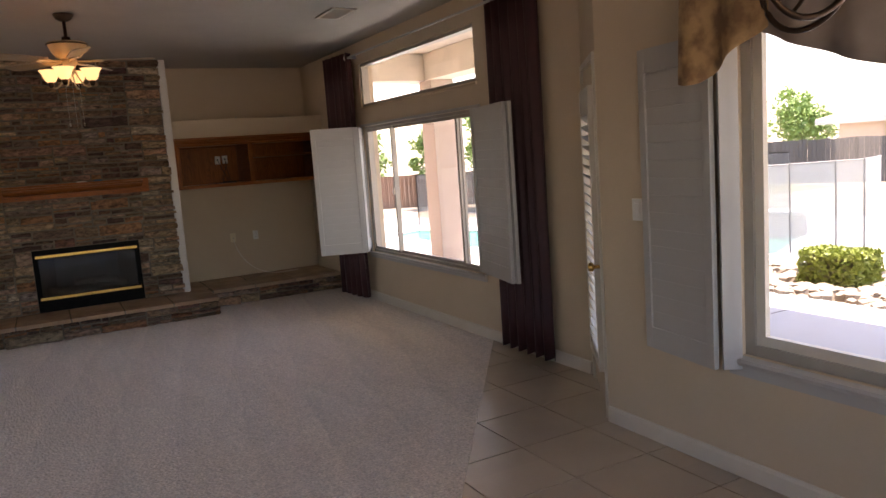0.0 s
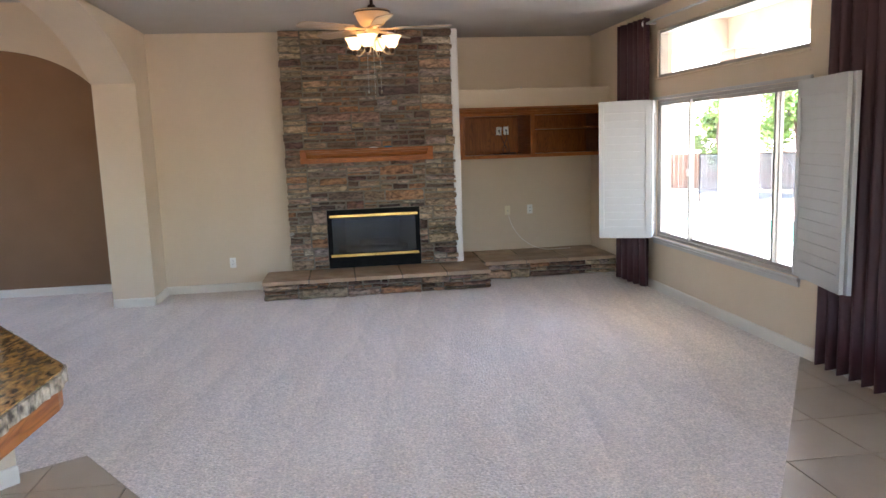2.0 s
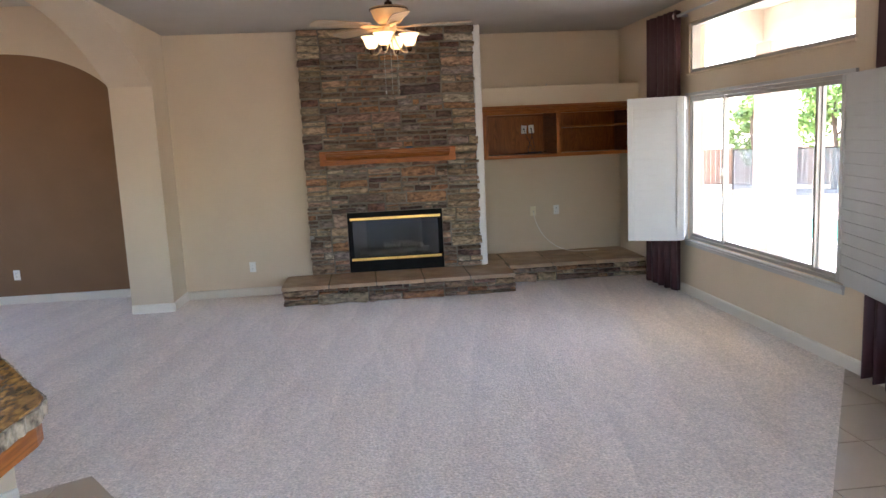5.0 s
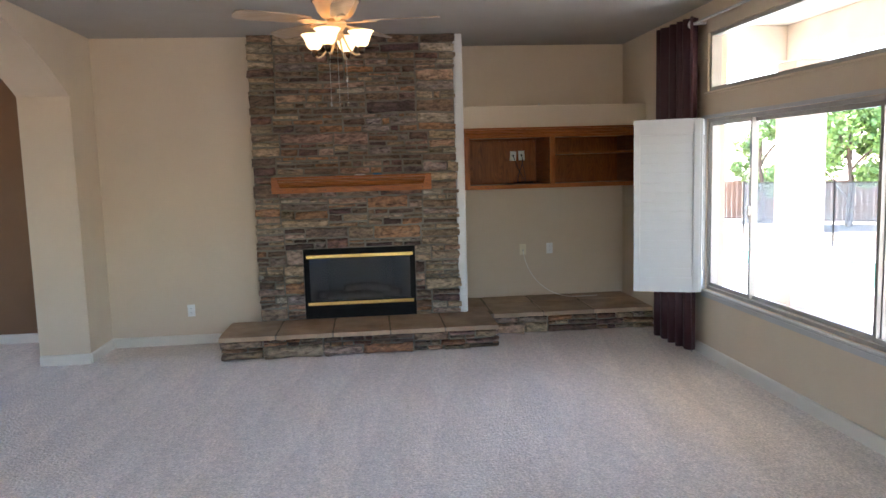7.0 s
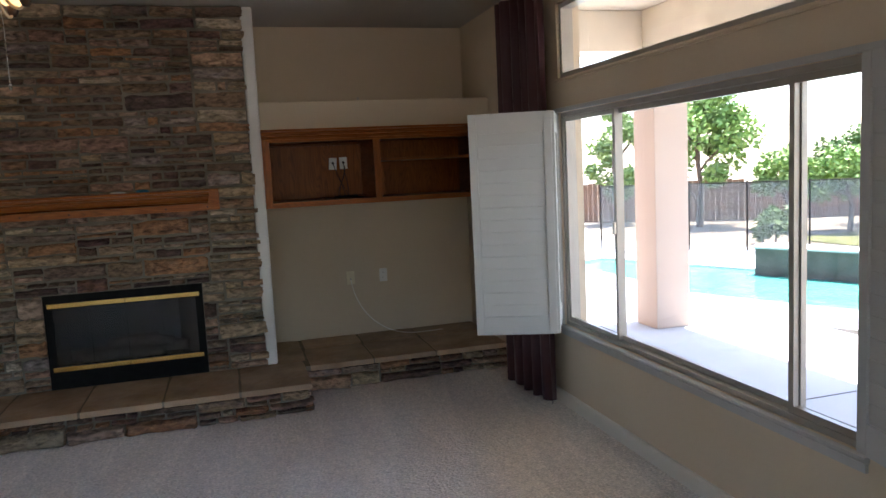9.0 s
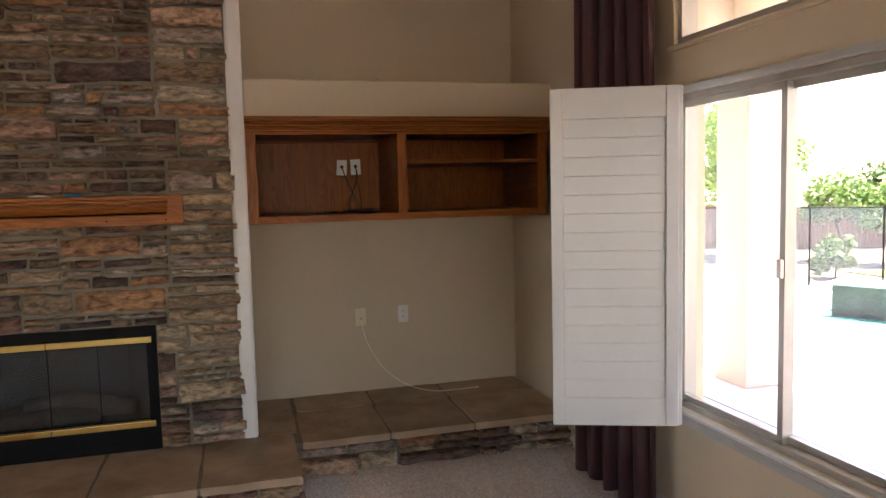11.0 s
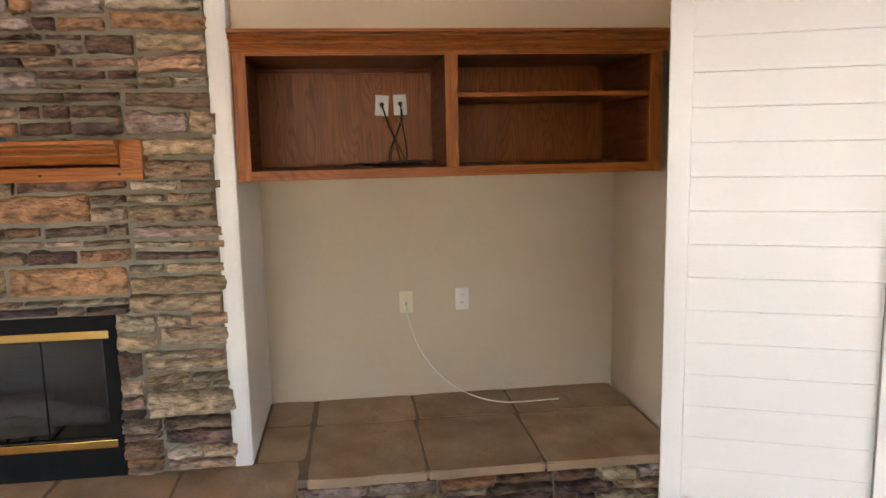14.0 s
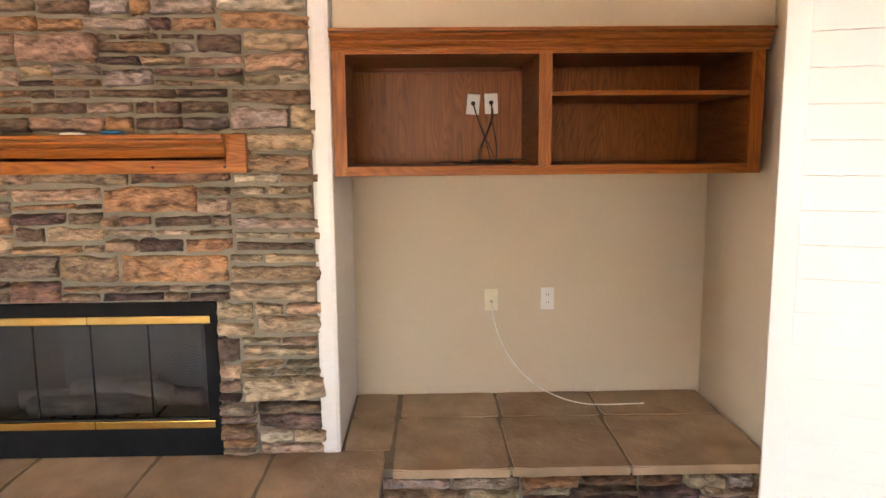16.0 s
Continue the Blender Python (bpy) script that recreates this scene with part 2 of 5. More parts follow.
def stone_mat(name, cols):
    """Ledgestone: two colours of its own for each stone, mottled, streaked along its bed and pitted."""
    m = mat(name, (0.2, 0.2, 0.2), rough=0.88, scale=13.0, bump=1.0, bscale=36.0, bdist=0.02, detail=7, contrast=0.16, stretch=(1, 1, 2.2))
    n, l = m.node_tree.nodes, m.node_tree.links
    b, mix = n["Principled BSDF"], next(x for x in n if x.type == "MIX")
    mp = next(x for x in n if x.type == "MAPPING")
    geo = n.new("ShaderNodeNewGeometry")
    l.new(geo.outputs["Position"], mp.inputs["Vector"])
    oi = n.new("ShaderNodeObjectInfo")

    def math_node(op, a, k):
        x = n.new("ShaderNodeMath")
        x.operation = op
        x.inputs[1].default_value = k
        l.new(a, x.inputs[0])
        return x.outputs[0]

    def palette(src):
        cr = n.new("ShaderNodeValToRGB")
        cr.color_ramp.interpolation = "CONSTANT"
        els = cr.color_ramp.elements
        els.remove(els[1])
        for i, h in enumerate(cols):
            e = els[0] if i == 0 else els.new(i / len(cols))
            r, g, bl = [(int(h[k:k + 2], 16) / 255) ** 2.2 for k in (0, 2, 4)]
            e.color = (r, g, bl, 1)
        l.new(src, cr.inputs["Fac"])
        return cr.outputs["Color"]

    rnd = oi.outputs["Random"]
    c1 = palette(rnd)
    c2 = palette(math_node("FRACT", math_node("MULTIPLY", rnd, 37.0), 0))
    w4 = math_node("MULTIPLY", rnd, 173.0)
    for tex in [x for x in n if x.type == "TEX_NOISE"]:
        tex.noise_dimensions = "4D"
        l.new(w4, tex.inputs["W"])
    half = n.new("ShaderNodeMix")
    half.data_type = "RGBA"
    half.inputs["Factor"].default_value = 0.55
    l.new(c1, half.inputs["A"]), l.new(c2, half.inputs["B"])
    l.new(c1, mix.inputs["A"]), l.new(half.outputs["Result"], mix.inputs["B"])
    streak, smap, rng = n.new("ShaderNodeTexNoise"), n.new("ShaderNodeMapping"), n.new("ShaderNodeMapRange")
    smap.inputs["Scale"].default_value = (17, 17, 38)
    streak.noise_dimensions = "4D"
    streak.inputs["Scale"].default_value, streak.inputs["Detail"].default_value, streak.inputs["Distortion"].default_value = 1.0, 5.0, 0.7
    l.new(geo.outputs["Position"], smap.inputs["Vector"]), l.new(smap.outputs["Vector"], streak.inputs["Vector"]), l.new(w4, streak.inputs["W"])
    rng.inputs["From Min"].default_value, rng.inputs["From Max"].default_value = 0.30, 0.62
    rng.inputs["To Min"].default_value, rng.inputs["To Max"].default_value = 0.26, 1.16
    l.new(streak.outputs["Fac"], rng.inputs["Value"])
    hsv = n.new("ShaderNodeHueSaturation")
    hsv.inputs["Saturation"].default_value = 0.98
    l.new(mix.outputs["Result"], hsv.inputs["Color"]), l.new(rng.outputs["Result"], hsv.inputs["Value"])
    l.new(hsv.outputs["Color"], b.inputs["Base Color"])
    return m


STONE = stone_mat("ledge_stone", ["8f7660", "705c4b", "a0876a", "7d6a5c", "5c4840", "977f64", "b07f58", "76604f", "ab8674", "8c7864", "544240", "b39784", "816a56", "b0805c", "6c504c", "a09088"])
STONE_TAN = stone_mat("tan_ledge_stone", ["c6ae8c", "b79c7c", "b99479", "a8967c", "c29a7e", "9e8c74", "bb9f80", "c4b49c", "8f8068"])


def pane_mat(name, tint=(1, 1, 1), clear=0.93):
    m = bpy.data.materials.new(name)
    m.use_nodes = True
    n, l = m.node_tree.nodes, m.node_tree.links
    n.remove(n["Principled BSDF"])
    tr, gl, mx = n.new("ShaderNodeBsdfTransparent"), n.new("ShaderNodeBsdfGlossy"), n.new("ShaderNodeMixShader")
    tr.inputs["Color"].default_value = (*tint, 1)
    gl.inputs["Roughness"].default_value = 0.03
    mx.inputs["Fac"].default_value = 1 - clear
    l.new(tr.outputs[0], mx.inputs[1]), l.new(gl.outputs[0], mx.inputs[2])
    l.new(mx.outputs[0], n["Material Output"].inputs["Surface"])
    return m


GLASS = pane_mat("window_glass", clear=0.95)
FIREGLASS = pane_mat("smoked_glass", (0.70, 0.71, 0.70), 0.955)


def glow(name, c, strength):
    m = mat(name, c, rough=0.5, bump=0.02)
    b = m.node_tree.nodes["Principled BSDF"]
    b.inputs["Emission Color"].default_value, b.inputs["Emission Strength"].default_value = (*c, 1), strength
    return m


SHADE = glow("lit_glass_shade", (1.0, 0.62, 0.27), 0.27)

# ---- builders ----


def box(bm, x0, x1, y0, y1, z0, z1, bev=0.0):
    vs = [bm.verts.new((x, y, z)) for x in (x0, x1) for y in (y0, y1) for z in (z0, z1)]
    fs = [bm.faces.new([vs[i] for i in f]) for f in ((0, 1, 3, 2), (4, 6, 7, 5), (0, 4, 5, 1), (2, 3, 7, 6), (0, 2, 6, 4), (1, 5, 7, 3))]
    if bev:
        es = list({e for f in fs for e in f.edges})
        bmesh.ops.bevel(bm, geom=es, offset=bev, segments=2, profile=0.6, affect="EDGES")
    return vs


def obox(x0, x1, y0, y1, z0, z1, bev=0.0, m=None):
    bm = bmesh.new()
    box(bm, min(x0, x1), max(x0, x1), min(y0, y1), max(y0, y1), min(z0, z1), max(z0, z1), bev)
    if m is not None:
        bm.transform(m)
    return bm


def to_mesh(name, bm, material, smooth=False):
    bmesh.ops.recalc_face_normals(bm, faces=bm.faces)
    me = bpy.data.meshes.new(name)
    bm.to_mesh(me)
    bm.free()
    me.materials.append(material)
    if smooth:
        for p in me.polygons:
            p.use_smooth = True
    return me


def solid(name, bm, material, label, category="", group="", kind="", smooth=False):
    return tagged(new(name, to_mesh(name, bm, material, smooth)), label, category, group, kind)


def part(name, bm, material, parent, label="", smooth=False):
    ob = new(name, to_mesh(name, bm, material, smooth))
    ob.parent = parent
    ob.matrix_parent_inverse = Matrix.Translation(parent.location).inverted()
    return tagged(ob, label)


def thing(name, label, category, at=(0, 0, 0), group="", kind=""):
    ob = new(name)
    ob.empty_display_size = 0.1
    ob.location = at
    ob.matrix_world = Matrix.Translation(at)
    return tagged(ob, label, category, group, kind)


def lathe(bm, profile, at=(0, 0, 0), n=20, m=None):
    """A turned body from (radius, height) pairs."""
    rings = []
    for r, z in profile:
        ring = []
        for i in range(n):
            a = 2 * math.pi * i / n
            v = Vector((r * math.cos(a), r * math.sin(a), z))
            if m is not None:
                v = m @ v
            ring.append(bm.verts.new(v + Vector(at)))
        rings.append(ring)
    for a, b in zip(rings, rings[1:]):
        for i in range(n):
            bm.faces.new((a[i], a[(i + 1) % n], b[(i + 1) % n], b[i]))
    for ring in (rings[0], rings[-1]):
        if (ring[0].co - ring[n // 2].co).length > 1e-5:
            bm.faces.new(ring)
    return bm


def tube(bm, pts, r, n=8, r2=None):
    """A round bar along a line of points."""
    pts = [Vector(p) for p in pts]
    rings = []
    for i, p in enumerate(pts):
        d = (pts[min(i + 1, len(pts) - 1)] - pts[max(i - 1, 0)]).normalized()
        u = d.cross(Vector((0.13, 0.27, 0.95)) if abs(d.z) < 0.9 else Vector((1, 0.2, 0))).normalized()
        w = d.cross(u)
        k = r if r2 is None else r + (r2 - r) * i / (len(pts) - 1)
        rings.append([bm.verts.new(p + k * (math.cos(2 * math.pi * j / n) * u + math.sin(2 * math.pi * j / n) * w)) for j in range(n)])
    for a, b in zip(rings, rings[1:]):
        for i in range(n):
            bm.faces.new((a[i], a[(i + 1) % n], b[(i + 1) % n], b[i]))
    bm.faces.new(rings[0]), bm.faces.new(rings[-1])
    return bm


def curve_pts(a, b, c, d, n=16):
    """Points on a Bezier curve."""
    a, b, c, d = map(Vector, (a, b, c, d))
    return [(1 - t) ** 3 * a + 3 * (1 - t) ** 2 * t * b + 3 * (1 - t) * t * t * c + t ** 3 * d for t in (i / n for i in range(n + 1))]


def prism(bm, poly, z0, z1):
    """An upright prism over a plan."""
    a = [bm.verts.new((x, y, z0)) for x, y in poly]
    b = [bm.verts.new((x, y, z1)) for x, y in poly]
    bm.faces.new(a), bm.faces.new(b)
    for i in range(len(poly)):
        j = (i + 1) % len(poly)
        bm.faces.new((a[i], a[j], b[j], b[i]))
    return bm


def sweep(bm, profile, p, q, side):
    """A moulding: its profile of (out, up) carried from p to q, out towards side."""
    p, q, side = Vector(p), Vector(q), Vector(side)
    a = [bm.verts.new(p + side * o + Vector((0, 0, u))) for o, u in profile]
    b = [bm.verts.new(q + side * o + Vector((0, 0, u))) for o, u in profile]
    for i in range(len(profile)):
        j = (i + 1) % len(profile)
        bm.faces.new((a[i], a[j], b[j], b[i]))
    bm.faces.new(a), bm.faces.new(b)
    return bm


# ---- the large structure ----
H = 2.84
XW, YB, YA = 2.92, 5.68, 6.32
XA, XA2 = -2.25, -2.67

floor_bm = obox(-6.6, 3.08, -5.2, 6.5, -0.12, -0.012)
floor = solid("floor", floor_bm, GROUT, "grouted bed under the cream ceramic floor tiles", kind="structure")
CARPET_EDGE = [(2.92, 1.93), (1.36, -0.23), (1.0, -0.74), (-0.24, -0.74), (-1.70, 1.25), (-2.05, 1.05), (-2.67, 1.05), (-6.5, 1.05), (-6.5, 6.3), (2.92, 6.3)]
carpet = solid("carpet", prism(bmesh.new(), CARPET_EDGE, -0.011, 0.0), CARPET, "cream beige cut-pile carpet with vacuum marks", kind="structure")

bm = bmesh.new()
box(bm, XW, 3.08, 0.62, 1.955, 0, H)
box(bm, XW, 3.08, 4.36, 6.48, 0, H)
for z0, z1 in ((0, 0.555), (1.935, 2.150), (2.61, H)):
    box(bm, XW, 3.08, 1.955, 4.36, z0, z1)
solid("wall_east", bm, WALL, "cream painted wall with a wide window and a transom", kind="structure")
bm = bmesh.new()
for a in ((XA2 + 0.001, -0.39, 0, H), (0.564, 1.026, 0, H), (-0.39, 0.564, 0, 0.338), (-0.39, 0.564, 0.807, H)):
    box(bm, a[0], a[1], YB, YB + 0.16, a[2], a[3])
solid("wall_north", bm, WALL, "cream painted wall beside the stone fireplace", kind="structure")
solid("wall_alcove", obox(0.9, XW, YA, YA + 0.16, 0, H), WALL, "cream painted back of the media alcove", kind="structure")
bm = obox(1.028, 1.112, 5.575, YA, 0.205, H, 0.018)
solid("wall_post", bm, POST, "white painted wall end between the fireplace and the alcove", kind="structure")
bm = obox(1.1125, XW, 5.665, YA, 1.95, 2.17, 0.008)
solid("plant_shelf", bm, WALL, "cream painted soffit with a plant ledge above the cabinet", kind="structure")

# the wide arch in the side wall
Y0, Y1, SPRING, RISE = 1.08, 5.13, 2.28, 0.55
bm = bmesh.new()
N = 40
yc, ha = (Y0 + Y1) / 2, (Y1 - Y0) / 2
AR = (ha * ha + RISE * RISE) / (2 * RISE)
arc = [(yc + ha * (1 - 2 * i / N), SPRING + RISE - AR + math.sqrt(AR * AR - (ha * (1 - 2 * i / N)) ** 2)) for i in range(N + 1)]
for (ya, za), (yb, zb) in zip(arc, arc[1:]):
    q = [[bm.verts.new((x, y, z)) for y, z in ((ya, za), (yb, zb), (yb, H + 0.4), (ya, H + 0.4))] for x in (XA2, XA)]
    for i in range(4):
        j = (i + 1) % 4
        if i in (0, 2):
            bm.faces.new((q[0][i], q[0][j], q[1][j], q[1][i]))
    bm.faces.new(q[0]), bm.faces.new(q[1])
bmesh.ops.remove_doubles(bm, verts=bm.verts, dist=0.0004)
box(bm, XA2, XA, Y1, 6.02, 0, H + 0.4)
prism(bm, [(XA2, -1.6), (-2.05, -1.6), (-2.05, 0.85), (-1.935, 0.975), (-2.04, Y0), (XA2, Y0)], 0, H + 0.4)
solid("wall_west", bm, WALL, "cream painted wall with a wide arched opening", kind="structure")
# the room past the arch, with a brown arched niche
bm = bmesh.new()
NX0, NX1, NS, NR = -5.42, -2.79, 2.00, 0.76
xc, hb = (NX0 + NX1) / 2, (NX1 - NX0) / 2
arc = [(xc + hb * math.cos(math.pi * i / N), NS + NR * math.sin(math.pi * i / N)) for i in range(N + 1)]
for (xa, za), (xb, zb) in zip(arc, arc[1:]):
    q = [[bm.verts.new((x, y, z)) for x, z in ((xa, za), (xb, zb), (xb, 3.24), (xa, 3.24))] for y in (6.02, 6.10)]
    bm.faces.new((q[0][0], q[0][1], q[1][1], q[1][0]))
    bm.faces.new(q[0]), bm.faces.new(q[1])
bmesh.ops.remove_doubles(bm, verts=bm.verts, dist=0.0004)
box(bm, -6.6, NX0, 6.02, 6.10, 0, 3.24)
box(bm, NX1, XA2, 6.02, 6.10, 0, 3.24)
solid("wall_niche", bm, WALL, "cream painted wall round an arched niche", kind="structure")
solid("wall_brown", obox(-6.6, XA2 + 0.1, 6.10, 6.2, 0, 3.24), BROWN, "brown painted accent wall inside the niche", kind="structure")
solid("ceiling_dining", obox(-6.6, XA2, -1.6, 6.2, 3.24, 3.36), CEIL, "white painted ceiling past the arch", kind="structure")
# unseen wall; its opening is added to let daylight into the dining room
bm = bmesh.new()
box(bm, -6.7, -6.6, -5.2, 3.0, 0, 3.24)
box(bm, -6.7, -6.6, 4.6, 6.2, 0, 3.24)
box(bm, -6.7, -6.6, 3.0, 4.6, 0, 0.5)
box(bm, -6.7, -6.6, 3.0, 4.6, 2.3, 3.24)
solid("wall_far_west", bm, WALL, "cream painted wall, out of view, with an opening added for daylight", kind="structure")
solid("wall_dining_south", obox(-6.6, XA2, -1.72, -1.6, 0, 3.24), WALL, "cream painted wall closing the dining room", kind="structure")
# wall behind the camera; the wide gap is added to light carpet and fireplace
bm = bmesh.new()
box(bm, -6.6, -2.3, -5.3, -5.2, 0, H)
box(bm, 1.9, 2.58, -5.3, -5.2, 0, H)
box(bm, -2.3, 1.9, -5.3, -5.2, 0, 0.9)
box(bm, -2.3, 1.9, -5.3, -5.2, 2.35, H)
solid("wall_south", bm, WALL, "cream painted kitchen wall, out of view, with a wide opening added for daylight", kind="structure")
solid("ceiling", obox(XA2, 3.08, -5.3, 6.48, H, H + 0.12), CEIL, "white textured painted ceiling", kind="structure")
solid("ceiling_kitchen", obox(-6.6, XA2, -5.3, -1.6, H, H + 0.12), CEIL, "white painted kitchen ceiling", kind="structure")
# breakfast nook wall with its window, lengthened out of view to admit extra daylight
XN = 2.43
# the stretch from about -2.75 to BY0 is an unseen addition for light
BY0, BY1, BZ0, BZ1 = -4.5, -0.985, 0.585, 2.12
bm = bmesh.new()
box(bm, XN, XN + 0.15, BY1, -0.07, 0, H)
box(bm, XN, XN + 0.15, -5.2, BY0, 0, H)
box(bm, XN, XN + 0.15, BY0, BY1, 0, BZ0)
box(bm, XN, XN + 0.15, BY0, BY1, BZ1, H)
solid("wall_nook", bm, WALL, "cream painted breakfast nook wall with a window", kind="structure")
# canted wall with the patio door
DA, DB = Vector((XN, -0.07, 0)), Vector((XW, 0.64, 0))
dd = (DB - DA).normalized()
DM = Matrix.Translation(DA) @ Matrix.Rotation(math.atan2(dd.y, dd.x), 4, "Z")
DL = (DB - DA).length
bm = bmesh.new()
box(bm, 0, 0.04, -0.15, 0, 0, H), box(bm, DL - 0.04, DL, -0.15, 0, 0, H), box(bm, 0.04, DL - 0.04, -0.15, 0, 2.08, H)
bm.transform(DM)
solid("wall_canted", bm, WALL, "narrow canted wall round the patio door", kind="structure")

BASE = [(0, 0), (0.014, 0), (0.014, 0.075), (0.009, 0.088), (0, 0.092)]
for p, q, s in (((XW, 0.66, 0), (XW, 5.44, 0), (-1, 0, 0)), ((XA, YB, 0), (-0.87, YB, 0), (0, -1, 0)), ((XA, Y1, 0), (XA, YB, 0), (1, 0, 0)),
                ((XA2, Y1, 0), (XA, Y1, 0), (0, -1, 0)), ((-2.05, 0.60, 0), (-2.05, 0.85, 0), (1, 0, 0)), ((-2.06, 0.84, 0), (-1.934, 0.976, 0), (0.735, -0.678, 0)), ((XA2, Y0, 0), (-2.04, Y0, 0), (0, 1, 0)),
                ((NX0, 6.10, 0), (NX1, 6.10, 0), (0, -1, 0)), ((XN, -5.2, 0), (XN, -0.07, 0), (-1, 0, 0)), ((XA2, YB, 0), (XA2, 6.02, 0), (-1, 0, 0))):
    solid("baseboard", sweep(bmesh.new(), BASE, p, q, s), TRIM, "cream painted wooden baseboard", kind="structure")

# ---- main window ----


def rect_frame(bm, x0, x1, y0, y1, z0, z1, w):
    """A frame round an opening in a wall along y."""
    box(bm, x0, x1, y0, y0 + w, z0, z1), box(bm, x0, x1, y1 - w, y1, z0, z1)
    box(bm, x0, x1, y0 + w, y1 - w, z0, z0 + w), box(bm, x0, x1, y0 + w, y1 - w, z1 - w, z1)


win = thing("window_1", "wide sliding window in a pale metal frame", "window", (2.98, 3.16, 0.555), kind="structure")
bm = bmesh.new()
rect_frame(bm, 2.932, 3.02, 1.957, 4.358, 0.557, 1.933, 0.026)
part("window_frame", bm, ALU, win)
for y0, y1, x in ((1.985, 2.372, 2.94), (2.335, 3.73, 2.968), (3.693, 4.33, 2.94)):
    bm = bmesh.new()
    rect_frame(bm, x, x + 0.026, y0, y1, 0.585, 1.905, 0.028)
    sash = part("sash", bm, ALU, win)
    p = part("pane", obox(x + 0.011, x + 0.015, y0 + 0.028, y1 - 0.028, 0.613, 1.877), GLASS, sash)
    p.visible_shadow = False
part("latch", obox(2.923, 2.939, 3.695, 3.718, 1.20, 1.27, 0.004), NICKEL, win, "small metal sash latch")
bm = bmesh.new()
sweep(bm, [(0, 0), (0.026, 0.003), (0.030, 0.014), (0.026, 0.024), (0, 0.026)], (XW, 1.96, 0.528), (XW, 4.40, 0.528), (-1, 0, 0))
part("window_sill", bm, WHITE, win, "white painted window sill")
part("apron", sweep(bmesh.new(), [(0, 0), (0.014, 0.0), (0.016, 0.034), (0, 0.036)], (XW, 1.965, 0.491), (XW, 4.395, 0.491), (-1, 0, 0)), WHITE, win)
for y0, y1, z0, z1 in ((1.90, 1.955, 0.555, 1.935), (4.36, 4.405, 0.555, 1.935), (1.90, 4.405, 1.9355, 1.962)):
    part("casing", obox(XW - 0.022, XW - 0.001, y0, y1, z0, z1, 0.004), WHITE, win, "white painted shutter casing")
tr = thing("window_2", "long transom window above the sliding window", "window", (2.98, 3.16, 2.15), kind="structure")
bm = bmesh.new()
rect_frame(bm, 2.94, 3.02, 1.957, 4.358, 2.152, 2.608, 0.028)
part("window_frame", bm, ALU, tr)
p = part("pane", obox(2.975, 2.979, 1.985, 4.33, 2.18, 2.58), GLASS, tr)
p.visible_shadow = False
bm = bmesh.new()
sweep(bm, [(0, 0), (0.014, 0.0), (0.018, 0.012), (0.010, 0.022), (0, 0.024)], (XW, 1.93, 2.124), (XW, 4.39, 2.124), (-1, 0, 0))
part("window_sill", bm, WALL, tr)

# ---- nook window ----
nw = thing("window_3", "breakfast nook window in a pale frame", "window", (2.5, -1.9, BZ0), kind="structure")
bm = bmesh.new()
rect_frame(bm, 2.455, 2.53, BY0, BY1, BZ0, BZ1, 0.05)
part("window_frame", bm, ALU, nw)
bm = bmesh.new()
rect_frame(bm, 2.47, 2.50, BY0 + 0.05, BY1 - 0.05, BZ0 + 0.05, BZ1 - 0.05, 0.045)
sash = part("sash", bm, TRIM, nw)
p = part("pane", obox(2.484, 2.488, BY0 + 0.095, BY1 - 0.095, BZ0 + 0.095, BZ1 - 0.095), GLASS, sash)
p.visible_shadow = False
bm = bmesh.new()
sweep(bm, [(0, 0), (0.05, 0.004), (0.055, 0.02), (0.05, 0.034), (0, 0.036)], (XN, BY0 - 0.06, 0.548), (XN, BY1 + 0.06, 0.548), (-1, 0, 0))
sweep(bm, [(0, 0), (0.025, 0.0), (0.025, 0.05), (0, 0.05)], (XN, BY0 - 0.05, 0.495), (XN, BY1 + 0.05, 0.495), (-1, 0, 0))
part("window_sill", bm, WHITE, nw)
bm = bmesh.new()
box(bm, XN - 0.02, XN - 0.001, BY1, BY1 + 0.055, BZ0, BZ1), box(bm, XN - 0.02, XN - 0.001, BY0 - 0.055, BY0, BZ0, BZ1)
part("casing", bm, WHITE, nw)

# ---- patio door ----
door = thing("door_1", "cream glazed patio door with white shutter louvers, closed", "door", DA + dd * DL / 2, kind="structure")


def dbox(*a):
    b = obox(*a)
    b.transform(DM)
    return b


bm = bmesh.new()
box(bm, 0.041, 0.07, -0.13, 0.014, 0, 2.079), box(bm, DL - 0.07, DL - 0.041, -0.13, 0.014, 0, 2.079), box(bm, 0.07, DL - 0.07, -0.13, 0.014, 2.04, 2.079)
bm.transform(DM)
part("door_frame", bm, TRIM, door)
a0, a1 = 0.072, DL - 0.072
bm = bmesh.new()
box(bm, a0, a0 + 0.12, -0.045, -0.005, 0.012, 2.036), box(bm, a1 - 0.12, a1, -0.045, -0.005, 0.012, 2.036)
box(bm, a0 + 0.12, a1 - 0.12, -0.045, -0.005, 0.012, 0.28), box(bm, a0 + 0.12, a1 - 0.12, -0.045, -0.005, 1.88, 2.036)
bm.transform(DM)
leaf = part("door_leaf", bm, WALL, door)
p = part("pane", dbox(a0 + 0.12, a1 - 0.12, -0.027, -0.023, 0.28, 1.88), GLASS, leaf)
p.visible_shadow = False
bm = bmesh.new()
f0, f1 = a0 + 0.085, a1 - 0.085
box(bm, f0, f0 + 0.05, -0.004, 0.034, 0.24, 1.91, 0.003), box(bm, f1 - 0.05, f1, -0.004, 0.034, 0.24, 1.91, 0.003)
